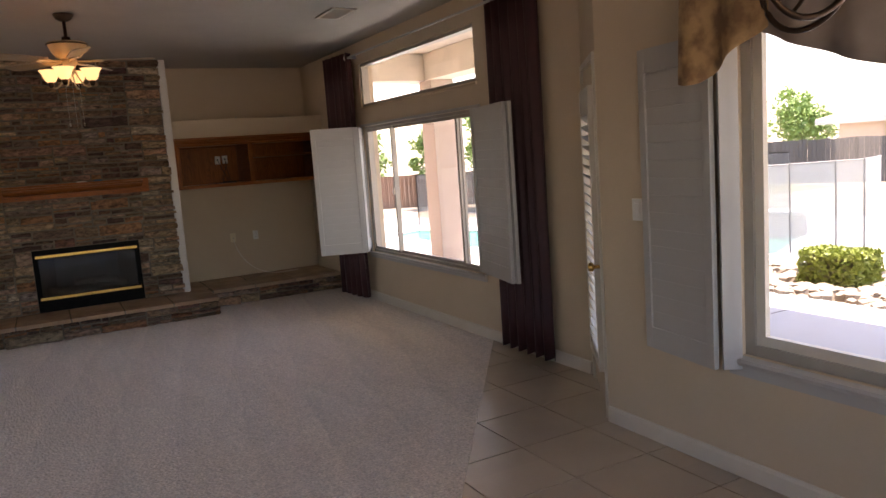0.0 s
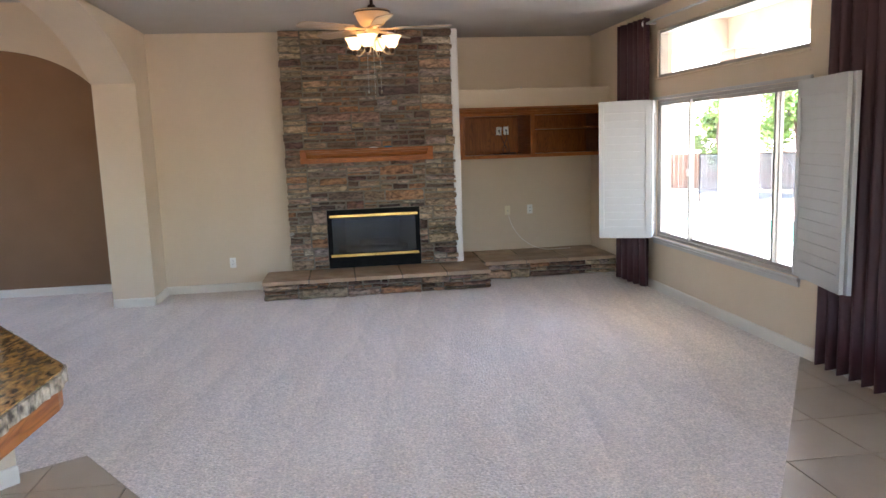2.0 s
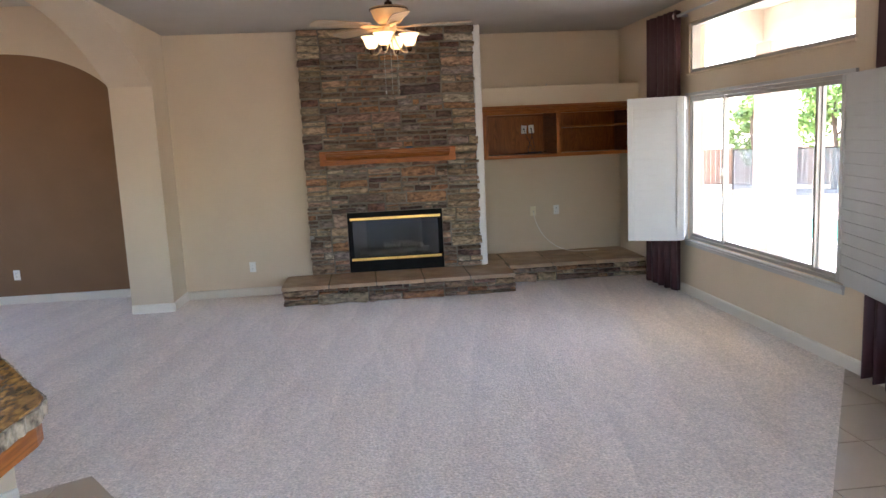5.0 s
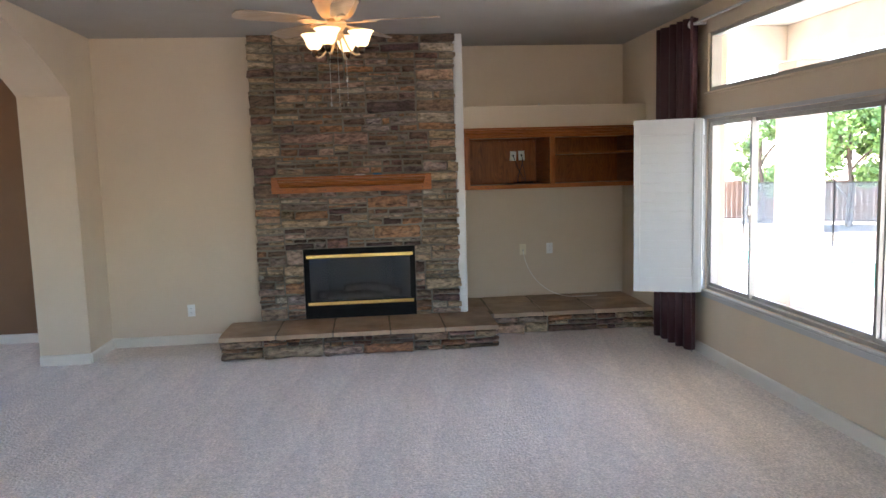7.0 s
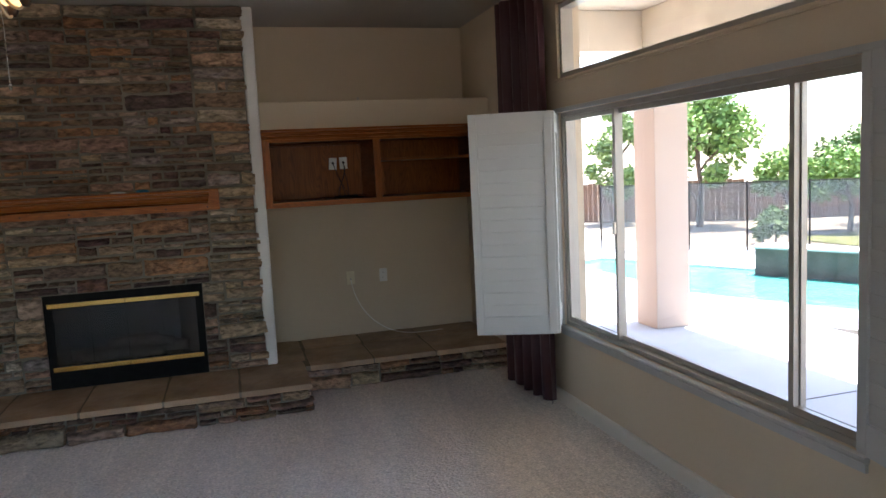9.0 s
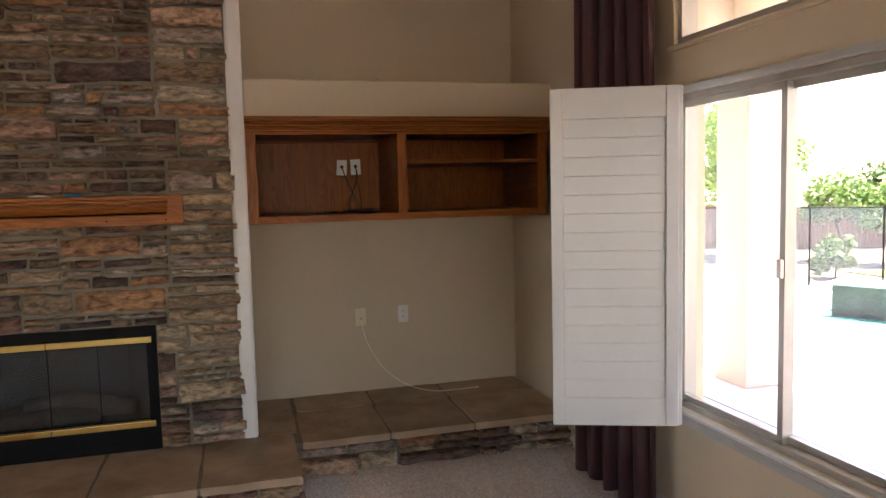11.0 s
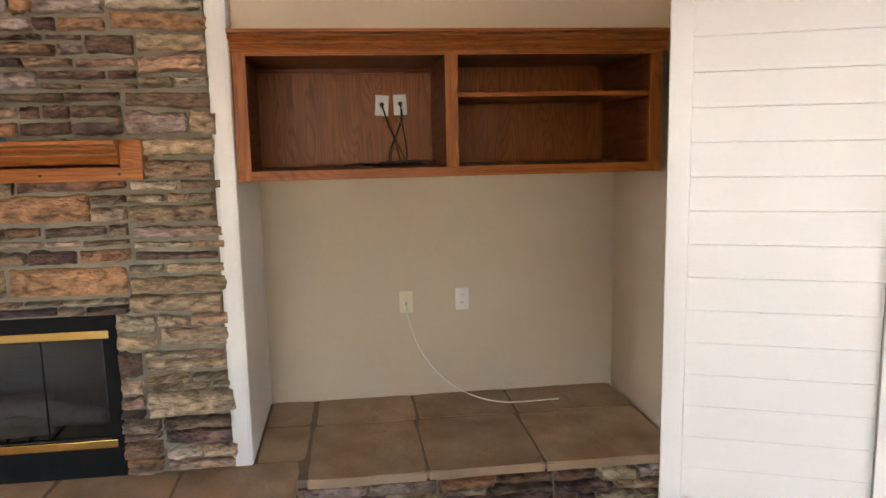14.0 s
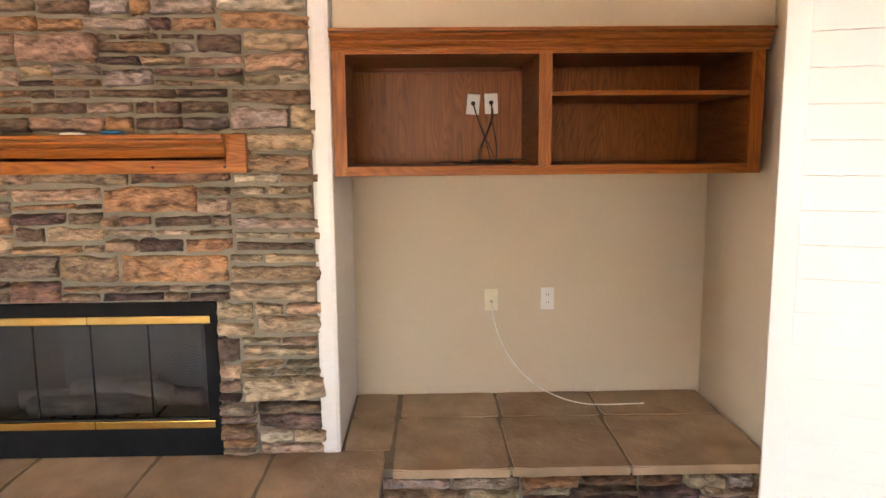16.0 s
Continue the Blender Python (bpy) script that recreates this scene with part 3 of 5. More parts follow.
box(bm, f0 + 0.05, f1 - 0.05, -0.004, 0.030, 0.24, 0.30), box(bm, f0 + 0.05, f1 - 0.05, -0.004, 0.030, 1.75, 1.91)
bm.transform(DM)
frm = part("shutter_frame", bm, TRIM, leaf, "cream shutter frame fixed to the door")
b = bmesh.new()
lathe(b, [(0.0, -0.5), (1.0, -0.5), (1.0, 0.5), (0.0, 0.5)], n=10, m=Matrix.Diagonal((0.030, 0.006, f1 - f0 - 0.104, 1)))
b.transform(Matrix.Rotation(radians(40), 4, "X") @ Matrix.Rotation(radians(90), 4, "Y") @ Matrix.Rotation(radians(90), 4, "Z"))
louver_mesh = to_mesh("louver", b, WHITE)
for i in range(25):
    s = new("louver", louver_mesh)
    s.parent = leaf
    s.matrix_basis = DM @ Matrix.Translation((DL / 2, 0.013, 0.327 + i * 0.0585))
bm = lathe(bmesh.new(), [(0.0, 0), (0.026, 0.001), (0.026, 0.008), (0.011, 0.012), (0.011, 0.045), (0.024, 0.052), (0.028, 0.066), (0.02, 0.08), (0.0, 0.083)], n=14, m=Matrix.Rotation(radians(-90), 4, "X"))
bm.transform(DM @ Matrix.Translation((a0 + 0.045, -0.005, 0.88)))
part("door_handle", bm, BRASS, leaf, "round brass door knob", True)
part("strike_plate", dbox(0.066, 0.0712, -0.02, 0.012, 0.86, 0.93), BRASS, door, "small brass strike plate")

# ---- shutters ----


def shutter(name, p, q, z0, z1, label, double=True, louvers=15, fold=None):
    """A plantation shutter leaf folded open from its hinge p to its free edge q."""
    p, q = Vector((*p, 0)), Vector((*q, 0))
    d = (q - p)
    w = d.length
    m = Matrix.Translation(p) @ Matrix.Rotation(math.atan2(d.y, d.x), 4, "Z")
    th = thing(name, label, "shutter", (p + q) / 2 + Vector((0, 0, z0)), "window shutters")
    panels = [(m, w, 0.0)]
    if fold is not None:
        f = p - Vector((*fold, 0))
        panels.append((Matrix.Translation((*fold, 0)) @ Matrix.Rotation(math.atan2(f.y, f.x), 4, "Z"), f.length, 0.0))
    elif double:
        panels.append((m, w - 0.03, -0.034))
    for mm, pw_, off in panels:
        shutter_panel(th, mm, pw_, off, z0, z1, louvers)
    return th


def shutter_panel(th, m, w, off, z0, z1, louvers):
    """One framed leaf with its closed louvers."""
    bm = bmesh.new()
    st, rt, rb, t = 0.05, 0.115, 0.11, 0.014
    box(bm, 0.002, st, off - t, off + t, z0, z1, 0.003), box(bm, w - st, w - 0.002, off - t, off + t, z0, z1, 0.003)
    box(bm, st, w - st, off - t + 0.002, off + t - 0.002, z0, z0 + rb), box(bm, st, w - st, off - t + 0.002, off + t - 0.002, z1 - rt, z1)
    bm.transform(m)
    fr = part("panel", bm, WHITE, th)
    pitch = (z1 - z0 - rb - rt) / louvers
    prof = [(-0.5, 0.0), (-0.475, 0.42), (0.44, 0.5), (0.5, 0.1), (0.475, -0.42), (-0.44, -0.5)]
    for i in range(louvers):
        b = bmesh.new()
        hh, tt = pitch * 1.05, 0.009
        a = [b.verts.new((st + 0.001, tt * v - 0.05 * hh * u, hh * u)) for u, v in prof]
        c = [b.verts.new((w - st - 0.001, tt * v - 0.05 * hh * u, hh * u)) for u, v in prof]
        for j in range(6):
            b.faces.new((a[j], a[(j + 1) % 6], c[(j + 1) % 6], c[j]))
        b.faces.new(a), b.faces.new(c)
        b.transform(m @ Matrix.Translation((0, off, z0 + rb + pitch * (i + 0.5))))
        part("louver", b, WHITE, fr)


shutter("shutter", (2.685, 3.965), (2.232, 4.150), 0.603, 1.922, "white louvered bifold plantation shutter standing open beside the window", fold=(2.895, 4.372))
shutter("shutter", (2.878, 1.925), (2.715, 1.19), 0.60, 1.925, "white louvered plantation shutter folded back over the curtain")
shutter("shutter", (2.325, -0.935), (2.40, -0.430), 0.525, 2.02, "white louvered shutter folded against the nook wall", False)
shutter("shutter", (2.408, -1.005), (2.335, -0.955), 0.53, 2.02, "narrow white louvered shutter leaf beside the nook window", False)

# ---- curtains ----


def curtain(name, pts, z0, z1, label, folds, amp, n=90, rows=10, seed=1):
    """A gathered curtain hanging along a line in plan, with thickness."""
    rnd = random.Random(seed)
    ph = [rnd.uniform(0, 6.28) for _ in range(4)]
    bm = bmesh.new()
    a, b = Vector((*pts[0], 0)), Vector((*pts[1], 0))
    d = (b - a).normalized()
    nn = Vector((-d.y, d.x, 0))
    grid = []
    for r in range(rows + 1):
        v = r / rows
        z = z0 + (z1 - z0) * v
        row = []
        for i in range(n + 1):
            u = i / n
            flare = 1 + 0.10 * (1 - v)
            o = amp * (0.75 + 0.25 * v) * (math.sin(u * folds * 6.283 + ph[0] + 0.5 * math.sin(u * 9 + ph[1]) + 0.35 * math.sin(3 * v + ph[2])) + 0.25 * math.sin(u * folds * 12.57 + ph[3]))
            c = a.lerp(b, 0.5 + (u - 0.5) * flare)
            row.append(bm.verts.new(c + nn * o + Vector((0, 0, z + (0.012 * math.sin(u * folds * 6.283) if r == 0 else 0)))))
        grid.append(row)
    for g, h in zip(grid, grid[1:]):
        for i in range(n):
            bm.faces.new((g[i], g[i + 1], h[i + 1], h[i]))
    ob = solid(name, bm, CURTAIN, label, "curtain", "window curtains", smooth=True)
    md = ob.modifiers.new("thick", "SOLIDIFY")
    md.thickness = 0.004
    return ob


curtain("curtain", ((2.83, 4.37), (2.78, 4.98)), 0.035, 2.74, "dark burgundy satin curtain hanging beside the window", 5, 0.045, seed=3)
curtain("curtain", ((2.86, 1.03), (2.872, 1.66)), 0.03, 2.72, "dark burgundy satin curtain hanging behind the open shutter", 6, 0.036, seed=5)
rod = thing("curtain_rod", "thin white metal curtain rod with glass finials", "curtain rod", (2.83, 2.9, 2.69))
part("rod", tube(bmesh.new(), [(2.83, 1.05, 2.69), (2.83, 3, 2.69), (2.83, 4.42, 2.69)], 0.011), WHITE, rod)
for y in (4.44, 1.03):
    s = 1 if y > 3 else -1
    part("finial", lathe(bmesh.new(), [(0.0, 0), (0.018, 0.004), (0.012, 0.016), (0.03, 0.03), (0.034, 0.045), (0.022, 0.065), (0.0, 0.072)], (2.83, y - s * 0.02, 2.69), 12, Matrix.Rotation(radians(-90 * s), 4, "X")), PLATE, rod, "pale glass finial", True)
for y in (4.40, 1.15):
    part("bracket", obox(2.82, XW, y - 0.012, y + 0.012, 2.675, 2.70, 0.003), WHITE, rod)

# ---- fireplace ----
FX0, FX1, FY = -0.852, 1.026, 5.600
BX0, BX1, BZA, BZB = -0.438, 0.612, 0.215, 0.872
fp = thing("fireplace", "floor-to-ceiling ledgestone fireplace surround with grey mortar", "fireplace", (0.1, 5.6, 0.205), kind="structure")
bm = bmesh.new()
ring = [[bm.verts.new((x, y, z)) for x, z in ((x0, z0), (x1, z0), (x1, z1), (x0, z1))] for y in (FY - 0.006, YB) for x0, x1, z0, z1 in ((FX0, FX1, 0.0, H), (BX0, BX1, BZA, BZB))]
for a, b in ((0, 1), (2, 3), (0, 2), (1, 3)):
    for i in range(4):
        j = (i + 1) % 4
        bm.faces.new((ring[a][i], ring[a][j], ring[b][j], ring[b][i]))
part("mortar_bed", bm, MORTAR, fp, "rough grey mortar")
hb_ = thing("hearth", "raised hearth bench of stacked stone with brown slabs", "hearth", (0.9, 5.3, 0), kind="structure")
bm = bmesh.new()
box(bm, -1.085, 1.265, 5.008, YB, 0, 0.166), box(bm, 1.265, XW, 5.462, YA, 0, 0.166), box(bm, 1.05, 1.265, YB, YA, 0, 0.166)
part("mortar_bed", bm, MORTAR, hb_)
bm = bmesh.new()
box(bm, -1.09, 1.26, 4.965, FY - 0.01, 0.1665, 0.201), box(bm, 1.26, XW - 0.02, 5.425, YA - 0.006, 0.1665, 0.201), box(bm, 1.06, 1.26, FY, YA - 0.006, 0.1665, 0.201)
part("grout", bm, DARK_GROUT, hb_)


def firebox():
    fb = thing("fireplace_insert", "black metal fireplace insert with smoked glass doors and brass bars", "fireplace insert", (0.087, 5.56, 0.205))
    y = 5.572
    bm = bmesh.new()
    box(bm, BX0, BX1, y, y + 0.03, 0.805, BZB), box(bm, BX0, BX1, y, y + 0.03, 0.209, 0.34)
    box(bm, BX0, BX0 + 0.05, y, y + 0.03, 0.34, 0.805), box(bm, BX1 - 0.05, BX1, y, y + 0.03, 0.34, 0.805)
    part("surround", bm, BLACK, fb)
    for z in (0.785, 0.335):
        for x0, x1 in ((BX0 + 0.025, 0.087), (0.089, BX1 - 0.022)):
            part("brass_bar", obox(x0, x1, y - 0.012, y + 0.002, z, z + 0.034, 0.004), BRASS, fb, "polished brass bar")
    for x0 in (BX0 + 0.05, BX0 + 0.05 + 0.2375, 0.087, 0.087 + 0.2375):
        bm = bmesh.new()
        x1 = x0 + 0.2375
        for a in ((x0, x0 + 0.0015, 0.37, 0.784), (x1 - 0.0015, x1, 0.37, 0.784), (x0 + 0.0015, x1 - 0.0015, 0.37, 0.376), (x0 + 0.0015, x1 - 0.0015, 0.778, 0.784)):
            box(bm, a[0], a[1], y + 0.008, y + 0.02, a[2], a[3])
        d = part("glass_door", bm, BLACK, fb)
        g = part("pane", obox(x0 + 0.0015, x1 - 0.0015, y + 0.012, y + 0.016, 0.376, 0.778), FIREGLASS, d, "smoked glass")
        g.visible_shadow = False
    bm = bmesh.new()
    v = [bm.verts.new(c) for c in ((BX0 + 0.05, y + 0.03, 0.34), (BX1 - 0.05, y + 0.03, 0.34), (0.41, 6.0, 0.34), (-0.24, 6.0, 0.34),
                                    (BX0 + 0.05, y + 0.03, 0.805), (BX1 - 0.05, y + 0.03, 0.805), (0.41, 6.0, 0.805), (-0.24, 6.0, 0.805))]
    for f in ((0, 1, 2, 3), (4, 7, 6, 5), (3, 2, 6, 7), (0, 3, 7, 4), (1, 5, 6, 2)):
        bm.faces.new([v[i] for i in f])
    part("firebox", bm, SOOT, fb, "sooty brick lined firebox")
    for i, (x, yy, z, a) in enumerate(((0.02, 5.70, 0.395, 4), (0.22, 5.80, 0.40, -5), (-0.06, 5.80, 0.40, 9), (0.10, 5.75, 0.475, 16), (0.22, 5.72, 0.468, -24))):
        L, r = (0.52, 0.044) if i < 3 else (0.34, 0.036)
        bm = lathe(bmesh.new(), [(0, -L / 2), (r * 0.8, -L / 2), (r, -L / 2 + 0.015), (r * 0.93, -L * 0.2), (r * 1.04, L * 0.1), (r * 0.96, L / 2 - 0.012), (r * 0.75, L / 2), (0, L / 2)], (0, 0, 0), 12, Matrix.Rotation(radians(90), 4, "Y"))
        for v in bm.verts:
            v.co *= 1 + 0.12 * noise.noise(v.co * 14 + Vector((i, 0, 0)))
        bm.transform(Matrix.Translation((x, yy, z)) @ Matrix.Rotation(radians(a), 4, "Z"))
        part("log", bm, LOG, fb, "ceramic fire log", True)
    bm = bmesh.new()
    for i in range(6):
        tube(bm, [(-0.15 + i * 0.09, 5.68, 0.345), (-0.15 + i * 0.09, 5.84, 0.352)], 0.008, 6)
    part("grate", bm, BLACK, fb)


firebox()


def mantel():
    mt = thing("mantel_shelf", "stained oak mantel shelf with stepped mouldings", "mantel shelf", (0.08, 5.55, 1.42))
    prof = [(0, 0), (0.062, 0), (0.062, 0.016), (0.044, 0.018), (0.044, 0.028), (0.058, 0.032), (0.07, 0.05), (0.088, 0.066), (0.088, 0.072), (0.074, 0.074), (0.074, 0.080), (0.104, 0.086), (0.118, 0.098), (0.118, 0.104), (0.104, 0.106), (0.104, 0.112), (0.143, 0.116), (0.143, 0.131), (0.138, 0.135), (0, 0.135)]
    x0, x1, y = -0.69, 0.785, 5.575
    bm = bmesh.new()
    rings = []
    for k, ox in ((0, 1), (1, 1)):
        base = x0 if k == 0 else x1
        sgn = 1 if k == 0 else -1
        rings.append([bm.verts.new((base + sgn * (0.06 + (0.14 - o) * 0.2), y - 0.018 - 1.25 * o, 1.441 + 0.845 * u)) for o, u in prof])
    n = len(prof)
    for i in range(n):
        bm.faces.new((rings[0][i], rings[0][(i + 1) % n], rings[1][(i + 1) % n], rings[1][i]))
    for r in rings:
        bm.faces.new(r)
    part("moulding", bm, OAK_FX, mt)
    part("backboard", obox(x0, x1, 5.502, y + 0.01, 1.404, 1.5545, 0.003), OAK_FX, mt)
    for x in (-0.5, -0.2, 0.42, 0.70):
        part("pin", lathe(bmesh.new(), [(0.0, -0.004), (0.006, -0.003), (0.006, 0.004), (0, 0.005)], (x, 5.503, 1.428), 8, Matrix.Rotation(radians(90), 4, "X")), CABLE, mt)


mantel()
c = thing("folded_cloth", "small bright blue cloth lying on the mantel", "cloth", (0.28, 5.49, 1.555))
BLUE = mat("blue_cloth", (0.02, 0.16, 0.32), rough=0.8, scale=20)
bm = bmesh.new()
bmesh.ops.create_uvsphere(bm, u_segments=14, v_segments=8, radius=0.5)
for v in bm.verts:
    v.co += Vector((0, 0, 0.12 * noise.noise(v.co * 3)))
bm.transform(Matrix.Translation((0.28, 5.49, 1.562)) @ Matrix.Diagonal((0.09, 0.05, 0.022, 1)))
part("cloth", bm, BLUE, c, "", True)
c = thing("crumpled_paper", "small crumpled grey paper on the mantel", "paper", (0.12, 5.50, 1.555))
bm = bmesh.new()
bmesh.ops.create_uvsphere(bm, u_segments=12, v_segments=7, radius=0.5)
for v in bm.verts:
    v.co += v.co * 0.4 * noise.noise(v.co * 6)
bm.transform(Matrix.Translation((0.12, 5.50, 1.560)) @ Matrix.Diagonal((0.10, 0.04, 0.014, 1)))
part("paper", bm, PLATE, c)
gk = thing("gas_key_valve", "small chrome gas key plate on the stone", "gas valve", (-0.845, 5.60, 0.62))
bm = lathe(bmesh.new(), [(0, -0.03), (0.008, -0.03), (0.01, -0.012), (0.026, -0.008), (0.028, 0.01), (0, 0.012)], (-0.832, 5.535, 0.62), 14, Matrix.Rotation(radians(90), 4, "X") @ Matrix.Diagonal((1, 1, -1, 1)))
part("plate", bm, NICKEL, gk, "", True)

# ---- media cabinet ----


def cabinet():
    cb = thing("wall_cabinet", "open stained oak wall cabinet with two bays and a crown moulding", "cabinet", (1.98, 5.95, 1.38))
    X0, X1, Z0, Z1, y0, y1 = 1.1125, 2.866, 1.38, 1.95, 5.615, YA
    # sides, bottom, top and divider take the oak with shade in its colour
    part("side_panel", obox(X0, X0 + 0.018, y0 + 0.02, y1, Z0, 1.90), OAK_Y_SHADED, cb)
    part("side_panel", obox(X1 - 0.018, X1, y0 + 0.02, y1, Z0, 1.90), OAK_Y_SHADED, cb)
    part("bottom", obox(X0 + 0.018, X1 - 0.018, y0 + 0.02, y1, Z0 + 0.012, Z0 + 0.032), OAK_X_SHADED, cb)
    part("top", obox(X0 + 0.018, X1 - 0.018, y0 + 0.02, y1, 1.88, 1.90), OAK_X_SHADED, cb)
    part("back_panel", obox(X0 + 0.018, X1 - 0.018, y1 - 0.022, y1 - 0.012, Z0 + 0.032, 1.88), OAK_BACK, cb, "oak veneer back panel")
    part("divider", obox(1.965, 1.985, y0 + 0.02, y1 - 0.022, Z0 + 0.032, 1.88), OAK_Y_SHADED, cb)
    part("shelf", obox(1.985, X1 - 0.018, y0 + 0.03, y1 - 0.03, 1.70, 1.718, 0.002), OAK_FX, cb)
    part("bottom_rail", obox(X0 + 0.055, X1 - 0.055, y0, y0 + 0.02, Z0, Z0 + 0.04, 0.0025), OAK_FX, cb)
    part("top_rail", obox(X0 + 0.055, X1 - 0.055, y0, y0 + 0.02, 1.866, 1.93), OAK_FX, cb)
    for x0, x1 in ((X0, X0 + 0.055), (X1 - 0.055, X1)):
        part("stile", obox(x0, x1, y0, y0 + 0.02, Z0, 1.93, 0.0025), OAK_FZ, cb)
    part("stile", obox(1.948, 2.0, y0, y0 + 0.02, Z0 + 0.04, 1.866), OAK_FZ, cb)
    crown = [(0, 0), (0.010, 0.0), (0.014, 0.009), (0.006, 0.012), (0.006, 0.018), (0.024, 0.026), (0.030, 0.036), (0.018, 0.039), (0.018, 0.045), (0.042, 0.054), (0.048, 0.062), (0.036, 0.065), (0.036, 0.069), (0.062, 0.072), (0.064, 0.084), (0, 0.084)]
    part("crown_moulding", sweep(bmesh.new(), crown, (X0 - 0.003, y0, 1.876), (X1 + 0.012, y0, 1.876), (0, -1, 0)), OAK_FX, cb)
    part("strip", obox(X0 + 0.02, 1.96, y1 - 0.04, y1 - 0.023, 1.855, 1.875), OAK_X_SHADED, cb)


cabinet()


def wall_plate(name, x, y, z, label, material, kind, w=0.07, h=0.115, m=None, tilt=0.0):
    """A cover plate on a wall that faces -y; m turns it for other walls."""
    m = (m or Matrix.Identity(4)) @ Matrix.Rotation(radians(tilt), 4, "Y")
    at = Matrix.Translation((x, y, z)) @ m
    th = thing(name, label, "outlet" if "switch" not in name else "switch", (x, y, z), "wall plates")
    b = obox(-w / 2, w / 2, -0.006, 0.0, -h / 2, h / 2, 0.0025)
    b.transform(at)
    part("plate", b, material, th)
    if kind == "duplex":
        for dz in (-0.02, 0.02):
            b = lathe(bmesh.new(), [(0.016, 0), (0.016, 0.003)], n=14, m=Matrix.Rotation(radians(90), 4, "X"))
            b.transform(at @ Matrix.Translation((0, -0.005, dz)))
            s = part("socket", b, material, th)
            for dx in (-0.006, 0.006):
                b = obox(dx - 0.0012, dx + 0.0012, -0.0092, -0.008, dz - 0.003, dz + 0.005)
                b.transform(at)
                part("slot", b, DARK, s)
    elif kind == "coax":
        b = lathe(bmesh.new(), [(0.007, 0), (0.007, 0.012), (0.004, 0.012)], n=10, m=Matrix.Rotation(radians(90), 4, "X"))
        b.transform(at @ Matrix.Translation((0, -0.005, -0.008)))
        part("connector", b, NICKEL, th)
    elif kind == "hole":
        b = lathe(bmesh.new(), [(0.011, 0), (0.011, 0.002)], n=12, m=Matrix.Rotation(radians(90), 4, "X"))
        b.transform(at @ Matrix.Translation((0, -0.0055, 0.005)))
        part("cable_hole", b, DARK, th)
    elif kind == "switch":
        for dx in (-0.023, 0.023):
            b = obox(dx - 0.016, dx + 0.016, -0.010, -0.005, -0.033, 0.033, 0.002)
            b.transform(at)
            part("rocker", b, material, th)
    return th


wall_plate("wall_outlet", 1.815, YA, 0.705, "ivory coaxial wall plate with a white cable", IVORY, "coax")
wall_plate("wall_outlet", 2.107, YA, 0.708, "white duplex power outlet in the alcove", PLATE, "duplex")
wall_plate("wall_outlet", -1.515, YB, 0.325, "white duplex power outlet beside the fireplace", PLATE, "duplex")
wall_plate("wall_outlet", -4.20, 6.10, 0.33, "white duplex power outlet on the brown wall", PLATE, "duplex")
wall_plate("cable_plate", 1.722, YA - 0.022, 1.70, "white cable plate hanging askew in the cabinet", PLATE, "hole", 0.066, 0.10, tilt=4)
wall_plate("cable_plate", 1.812, YA - 0.022, 1.703, "white cable plate in the cabinet", PLATE, "hole", 0.066, 0.10, tilt=-2)
wall_plate("light_switch", XN, -0.375, 1.228, "white double rocker light switch", PLATE, "switch", 0.115, 0.115, Matrix.Rotation(radians(-90), 4, "Z"))
bm = tube(bmesh.new(), curve_pts((1.815, YA - 0.02, 0.69), (1.83, YA - 0.10, 0.45), (2.0, 6.16, 0.22), (2.30, 6.10, 0.211), 24) + curve_pts((2.32, 6.098, 0.211), (2.4, 6.09, 0.211), (2.5, 6.10, 0.212), (2.56, 6.09, 0.216), 8), 0.0036, 7)
solid("coaxial_cable", bm, COAX, "thin white coaxial cable drooping onto the hearth tiles", "cable", smooth=True)
rnd = random.Random(11)
cables = thing("loose_cables", "tangle of thin black cables lying in the cabinet", "cables", (1.80, 6.14, 1.412))
for k, (x, z) in enumerate(((1.722, 1.70), (1.725, 1.70), (1.812, 1.705), (1.815, 1.70), (1.81, 1.70))):
    ex = 1.78 + rnd.uniform(-0.07, 0.1)
    part("cable", tube(bmesh.new(), curve_pts((x, YA - 0.03, z), (x + rnd.uniform(-0.02, 0.06), YA - 0.07, z - 0.1), (ex, YA - 0.1, 1.52), (ex + rnd.uniform(-0.05, 0.05), YA - 0.14, 1.418), 12), 0.0026, 6), CABLE, cables, "", True)
for k in range(9):
    cx, cy, r = 1.80 + rnd.uniform(-0.06, 0.08), 6.14 + rnd.uniform(-0.03, 0.03), rnd.uniform(0.03, 0.10)
    part("cable", tube(bmesh.new(), [(cx + r * 1.3 * math.cos(a * 0.5 + k), cy + r * 0.4 * math.sin(a * 0.5 + k), 1.416 + 0.0045 * (k % 4) + 0.003 * math.sin(a)) for a in range(13)], 0.0026, 6), CABLE, cables, "", True)
part("cable", tube(bmesh.new(), curve_pts((1.70, 6.12, 1.416), (1.62, 6.10, 1.42), (1.6, 6.05, 1.44), (1.53, 6.06, 1.416), 10), 0.0026, 6), CABLE, cables, "", True)
c = solid("ledge_hook", obox(1.86, 1.875, 5.70, 5.72, 2.17, 2.195, 0.002), NICKEL, "tiny metal bracket standing on the plant ledge", "bracket")

# ---- ceiling fan ----


